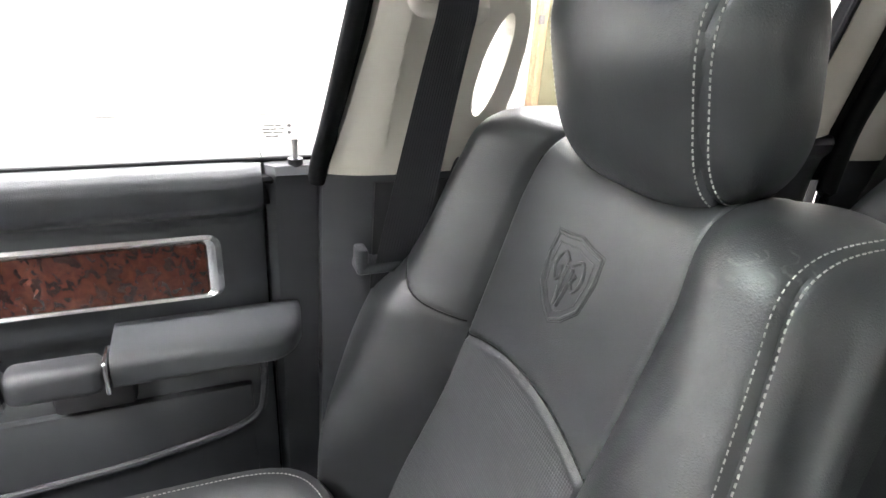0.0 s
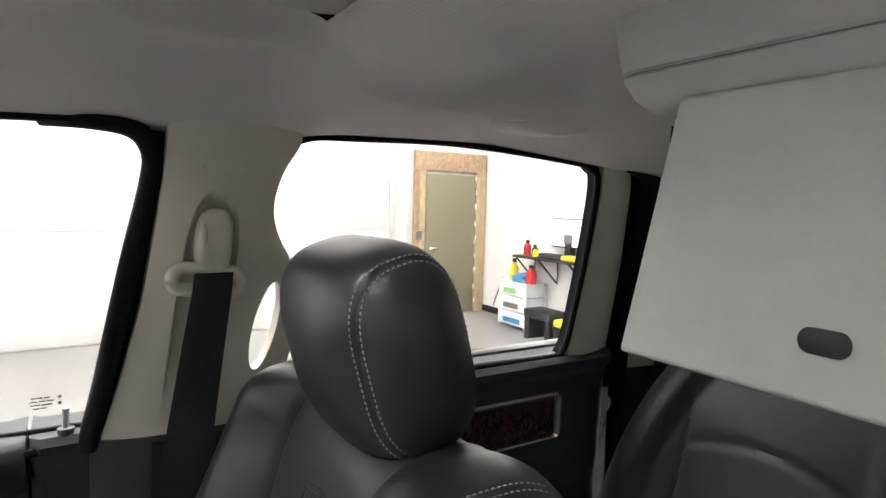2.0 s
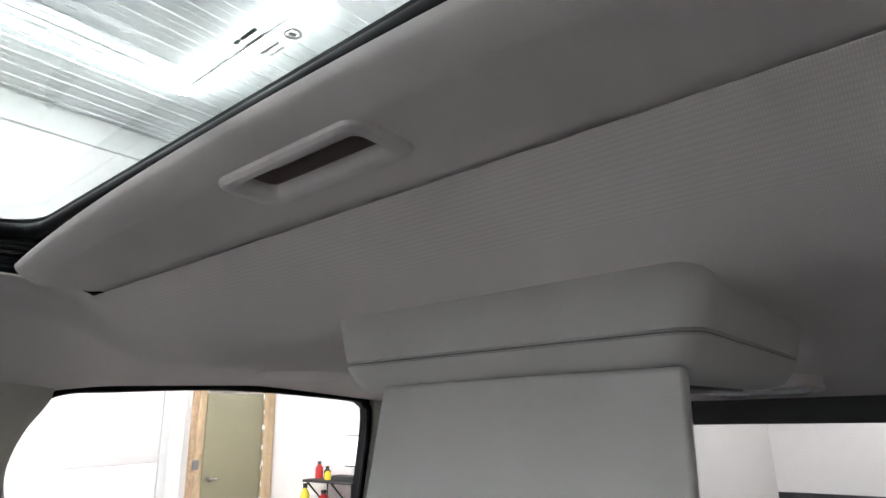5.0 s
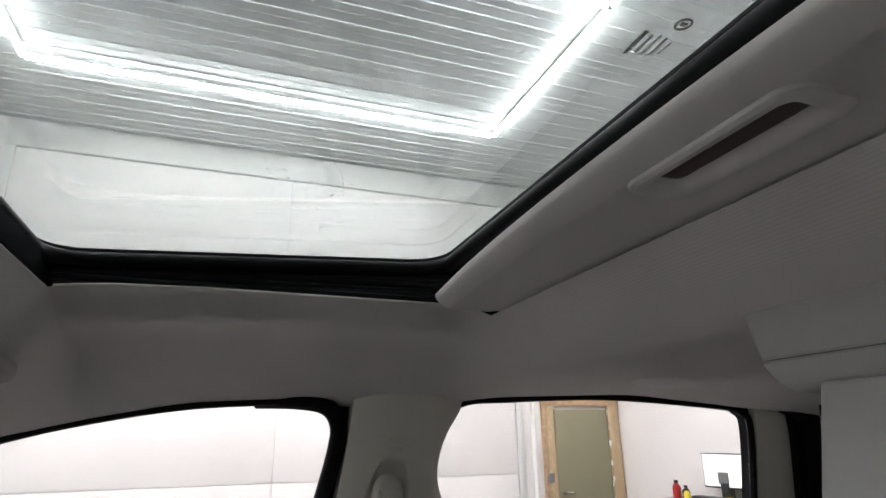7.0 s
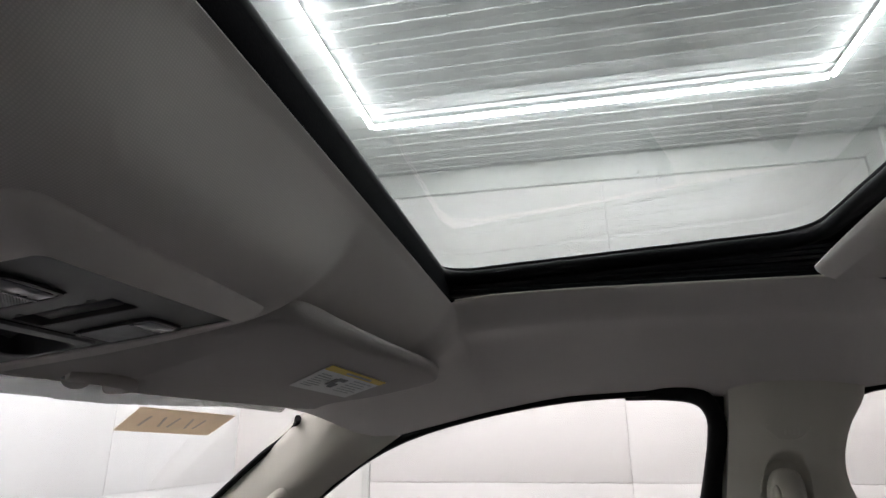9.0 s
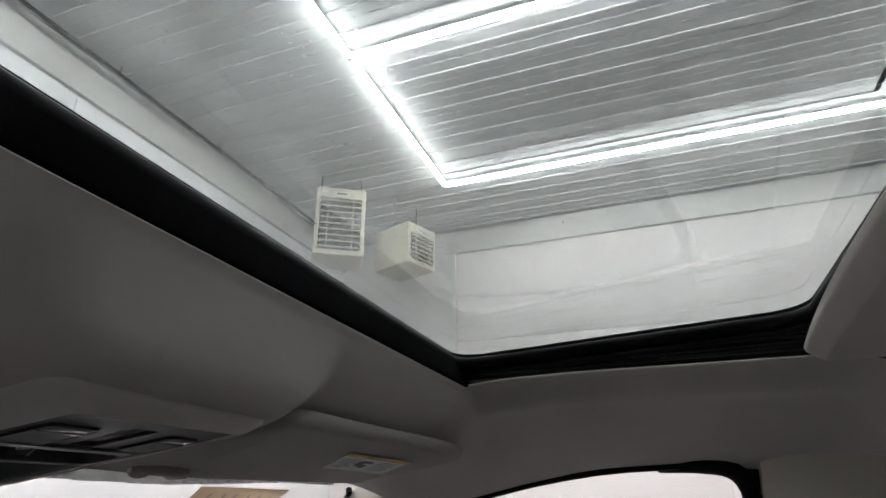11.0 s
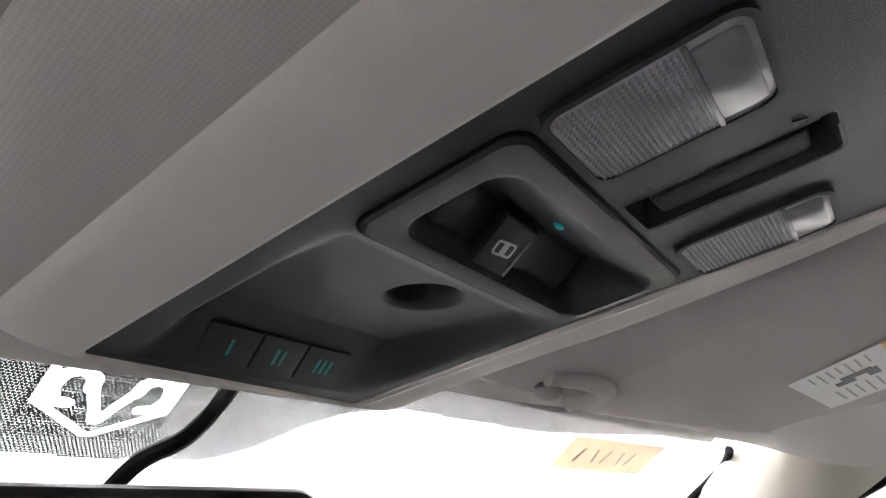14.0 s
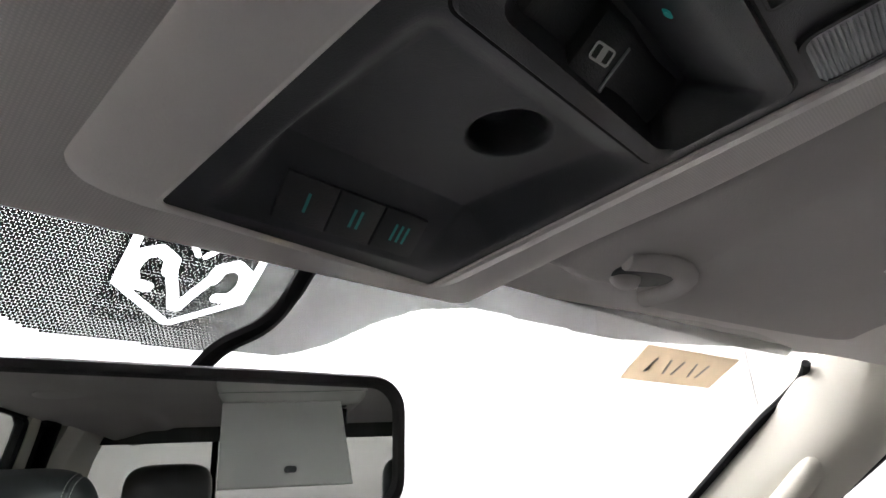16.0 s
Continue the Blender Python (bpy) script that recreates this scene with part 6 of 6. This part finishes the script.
def led_tube(p, q):
    t = thing("led_tube", "long bright white LED tube, seen or added, under the steel ceiling", "lamp", tuple((Vector(p) + Vector(q)) / 2), group="LED tubes")
    a, b = Vector(p), Vector(q)
    d = (b - a).normalized()
    part("body", tube([a + Vector((0, 0, .026)), b + Vector((0, 0, .026))], .026, 8), MILKY, t)
    part("lamp", tube([a + d * .004, b - d * .004], .030, 10), LED, t, "glowing white tube")
    for c in (a, b):
        part("end_cap", tube([c, c + d * .005 * (1 if c is a else -1)], .032, 10), WHITEPRINT, t)
    return t


LZ = ZC - .080
# the unseen x .83 column only extends the grid of the other tubes
for x in (5.79, 3.31, .83):
    for a, b in ((2.40, -.106), (-.110, -2.62)):
        led_tube((x, a, LZ), (x, b, LZ))
for y in (2.42, -2.66):
    led_tube((5.77, y, LZ), (3.33, y, LZ))
led_tube((3.29, 2.42, LZ), (.85, 2.42, LZ))
# tubes added out of view to brighten the front wall and the cab
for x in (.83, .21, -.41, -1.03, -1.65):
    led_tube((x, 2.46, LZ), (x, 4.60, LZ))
led_tube((3.29, -2.66, LZ), (.85, -2.66, LZ))
# rear bay tubes are unseen, added to light the far wall
for a, b in ((-5.6, -8.0), (-8.1, -10.5), (-10.6, -13.0)):
    led_tube((0, a, LZ), (0, b, LZ))


def service_door():
    t = thing("service_door", "olive steel door in a raw timber frame", "door", (X1, -4.54, 0))
    xf = X1 - .03
    part("leaf", rbox(xf - .02, xf + .03, -4.975, -4.105, .01, 2.085, .004), OLIVE, t)
    part("handle", tube([(xf - .05, -4.18, 1.0), (xf - .05, -4.30, 1.0)], .012, 10), CHROME, t)
    part("handle_rose", tube([(xf - .055, -4.18, 1.0), (xf - .02, -4.18, 1.0)], .028, 14), CHROME, t)
    for y in (-5.04, -4.04):
        part("stud", rbox(xf - .035, X1 + .02, y - .05, y + .05, 0, 2.13, .004), PINE, t, "raw pine stud")
    part("outer_stud", rbox(xf - .02, X1 + .02, -3.99, -3.915, .0, 2.13, .004), OSB, t)
    part("outer_stud", rbox(xf - .02, X1 + .02, -5.175, -5.09, .0, 2.13, .004), PINE, t)
    part("header", rbox(xf - .03, X1 + .02, -5.175, -3.915, 2.13, 2.41, .004), OSB, t, "strand board header")
    for k in range(12):
        z = .15 + k * .16 + .05 * (k % 3)
        part("foam_blob", rbox(xf - .042, xf - .03, -5.0 + .012 * (k % 3), -4.975 + .015 * (k % 2), z, z + .07, .006), WHITEPRINT, t)
    part("switch_box", rbox(xf - .06, xf - .02, -4.03, -3.95, 1.13, 1.25, .006), GREYPRINT, t)
    return t


service_door()
tagged(link("conduit", tube([(X1 - .04, -3.78, .0), (X1 - .04, -3.78, ZC)], .035, 10), WHITEPRINT), "white pipe running up the wall", "pipe")
tagged(link("wall_sensor", tube([(X1 - .05, -4.55, 2.58), (X1, -4.55, 2.58)], .035, 14), BLACK), "small black round sensor over the door", "sensor")


def shelf():
    t = thing("wall_shelf", "black wall shelf on triangular steel brackets", "shelf", (5.3, -5.0, .95))
    part("board", rbox(4.45, 6.10, -5.185, -4.80, .965, .995, .003), BLACK, t)
    for x in (4.5, 5.05, 5.6, 6.05):
        part("bracket", tube([(x, -5.17, .97), (x, -5.17, .64), (x, -4.84, .96)], .012, 6), BLACK, t)
    return t


shelf()
mon = thing("monitor", "flat monitor lit with a pale window on a shelf", "monitor", (5.35, -5.0, 1.0))
part("case", rbox(4.95, 5.575, -5.06, -5.03, 1.14, 1.51, .006), BLACK, mon)
part("display", rbox(4.965, 5.560, -5.032, -5.026, 1.16, 1.498, 0), SCREENIMG, mon, "lit pale screen")
part("picture_bars", rbox(5.20, 5.35, -5.028, -5.022, 1.19, 1.31, 0), GREYPRINT, mon)
part("stand", rbox(5.21, 5.31, -5.10, -5.0, .995, 1.2, .01), BLACK, mon)


def bottle(x, y, z, h, r, m, cat="bottle", label="small plastic bottle on the shelf"):
    t = thing("bottle", label, cat, (x, y, z), group="workshop bottles")
    prof = [(0, .0), (r, .0), (r, h * .62), (r * .45, h * .80), (r * .42, h * .86)]
    bm = grid(lambda u, v: (x + lerp_table([(k / 4, p[0]) for k, p in enumerate(prof)], v) * math.cos(2 * math.pi * u), y + lerp_table([(k / 4, p[0]) for k, p in enumerate(prof)], v) * math.sin(2 * math.pi * u), z + lerp_table([(k / 4, p[1]) for k, p in enumerate(prof)], v)), 14, 12, closed_u=True)
    part("body", bm, m, t)
    part("cap", tube([(x, y, z + h * .84), (x, y, z + h)], r * .5, 12), BLACK, t)
    return t


bottle(6.02, -5.0, .995, .20, .05, RED, label="red spray bottle on the shelf")
bottle(5.84, -4.98, .995, .15, .045, BLACK, label="black bottle on the shelf")
bottle(5.76, -4.92, .995, .12, .04, YELLOW, label="yellow bottle on the shelf")
bottle(5.12, -4.92, .995, .09, .06, YELLOW, label="low yellow tub on the shelf")
box1 = thing("clutter_tray", "pile of dark tools and yellow cloth on the shelf", "tools", (5.2, -4.95, .995))
part("tray", rbox(5.2, 5.62, -5.0, -4.85, .995, 1.055, .01), BLACK, box1)
part("cloth", rbox(4.95, 5.2, -4.98, -4.83, .995, 1.06, .02, 3), YELLOW, box1)
part("bag", rbox(4.62, 4.93, -5.1, -4.9, .995, 1.17, .04, 4), MILKY, box1)


def drawers():
    t = thing("drawer_cart", "white plastic drawer cart with see-through drawers", "drawer cart", (6.25, -4.95, 0))
    x0, x1, y0, y1 = 5.76, 6.34, -5.15, -4.78
    for x in (x0, x1 - .03):
        for y in (y0, y1 - .03):
            part("post", rbox(x, x + .03, y, y + .03, .02, .62, .005), WHITEPRINT, t)
    for k in range(3):
        z = .04 + k * .20
        dr = part("drawer", rbox(x0 + .035, x1 - .035, y0 + .02, y1 + .005, z, z + .165, .01), MILKY, t, "milky see-through drawer")
        part("handle", rbox(5.97, 6.13, y1 + .004, y1 + .02, z + .12, z + .145, .004), WHITEPRINT, dr)
        part("contents", rbox(x0 + .10 + .05 * k, x1 - .12, y1 + .0055, y1 + .008, z + .03, z + .10, .0), (TUBBLUE, GREYPRINT, GREEN)[k], dr)
        part("rail", rbox(x0, x1, y0, y1, z + .168, z + .182, .003), WHITEPRINT, t)
    return t


drawers()
bottle(6.20, -4.93, .61, .32, .06, YELLOW, label="tall yellow bottle on the drawer cart")
bottle(5.84, -4.93, .61, .26, .07, RED, label="red bottle on the drawer cart")
rag = thing("rag_pile", "crumpled blue rag pile on the drawer cart", "rags", (6.03, -4.95, .61))
bm = bmesh.new()
bmesh.ops.create_icosphere(bm, subdivisions=4, radius=1)
for v in bm.verts:
    k = 1 + .25 * noise.noise(v.co * 2.3) + .1 * noise.noise(v.co * 6)
    v.co = Vector((6.03 + v.co.x * .17 * k, -4.95 + v.co.y * .13 * k, .66 + max(-.05, v.co.z * .085 * k)))
part("rag", bm, TUBBLUE, rag)
st = thing("step_stool", "low black plastic step stool on the floor", "stool", (5.28, -4.7, 0))
part("top", rbox(5.04, 5.52, -4.85, -4.55, .27, .38, .012), BLACK, st)
for x in (5.05, 5.43):
    part("side", rbox(x, x + .08, -4.84, -4.56, 0, .271, .006), BLACK, st)
tub = thing("round_tub", "black tub holding blue cloth and a yellow item", "tub", (4.72, -4.65, 0))
bm = grid(lambda u, v: (4.72 + (.20 + .04 * v) * math.cos(2 * math.pi * u), -4.65 + (.22 + .05 * v) * math.sin(2 * math.pi * u), .30 * v), 28, 6, closed_u=True)
part("shell", bm, BLACK, tub)
part("contents", tube([(4.72, -4.65, .02), (4.72, -4.65, .27)], .205, 24), TUBBLUE, tub)
part("yellow_item", rbox(4.68, 4.88, -4.6, -4.45, .2, .36, .03, 3), YELLOW, tub)
cord = catmull([(6.85, -5.19, .55), (6.83, -5.16, .42), (6.90, -5.15, .25), (6.95, -5.15, .14)], 24)
tagged(link("power_cord", tube(cord, .008, 6), BLACK), "black power cord hanging down the wall", "cord")
tagged(link("wall_socket", rbox(6.80, 6.88, -5.205, -5.185, .52, .62, .004), WHITEPRINT), "white plastic wall socket", "socket")


def heater(label, M, w, d, h, front):
    t = thing("unit_heater", label, "heater", tuple(M.translation), group="unit heaters")
    part("casing", rbox(-w / 2, w / 2, -d / 2, d / 2, -h / 2, h / 2, .02, 2, m=M), CREAM, t)
    part("grille_back", rbox(-w / 2 + .05, w / 2 - .05, -d / 2 - .006, -d / 2 + .01, -h / 2 + .06, h / 2 - .14, .004, m=M), BLACK, t)
    for k in range(front):
        z = -h / 2 + .09 + (h - .27) * k / max(1, front - 1)
        part("louvre", rbox(-w / 2 + .06, w / 2 - .06, -d / 2 - .025, -d / 2 - .004, z - .006, z + .006, .002, m=M), CREAM, t)
    for x in (-w / 4, w / 4):
        part("mullion", rbox(x - .006, x + .006, -d / 2 - .02, -d / 2 - .004, -h / 2 + .07, h / 2 - .15, .002, m=M), CREAM, t)
    part("name_plate", rbox(-.09, .09, -d / 2 - .004, -d / 2 + .004, h / 2 - .11, h / 2 - .05, .002, m=M), WHITEPRINT, t)
    part("print_bar", rbox(-.065, .065, -d / 2 - .006, -d / 2, h / 2 - .09, h / 2 - .068, 0, m=M), BLACK, t)
    for x in (-w / 2 + .05, w / 2 - .05):
        top = M @ Vector((x, 0, h / 2))
        part("hanger_rod", tube([top, Vector((top.x, top.y, ZC))], .010, 6), BLACK, t)
    return t


heater("cream gas unit heater with black louvres hung from the ceiling", Matrix.Translation((5.28, 3.60, 4.72)) @ Matrix.Rotation(radians(-57), 4, "Z"), .58, .50, .86, 9)
heater("smaller cream unit heater hung beside the first one", Matrix.Translation((6.22, 3.15, 4.72)) @ Matrix.Rotation(radians(-20), 4, "Z"), .52, .62, .56, 6)
tagged(link("gas_pipe", tube([(-5, 4.5, ZC - .10), (6.1, 4.5, ZC - .10), (6.1, 4.1, ZC - .10)], .018, 8), BLACK), "black gas pipe along the front wall", "pipe")
bm = bmesh.new()
for k in range(8):
    tube([(-4 + k * 1.35, 4.5, ZC - .11), (-4 + k * 1.35, 4.5, ZC)], .008, 6, bm=bm)
tagged(link("pipe_hanger", bm, GREYPRINT), "thin hangers holding the gas pipe", "hanger", kind="stuff")
part("ledge", rbox(-7.2, X1, Y1 - .06, Y1 + .01, ZC - .42, ZC - .03, .004), WALLGREY, q)
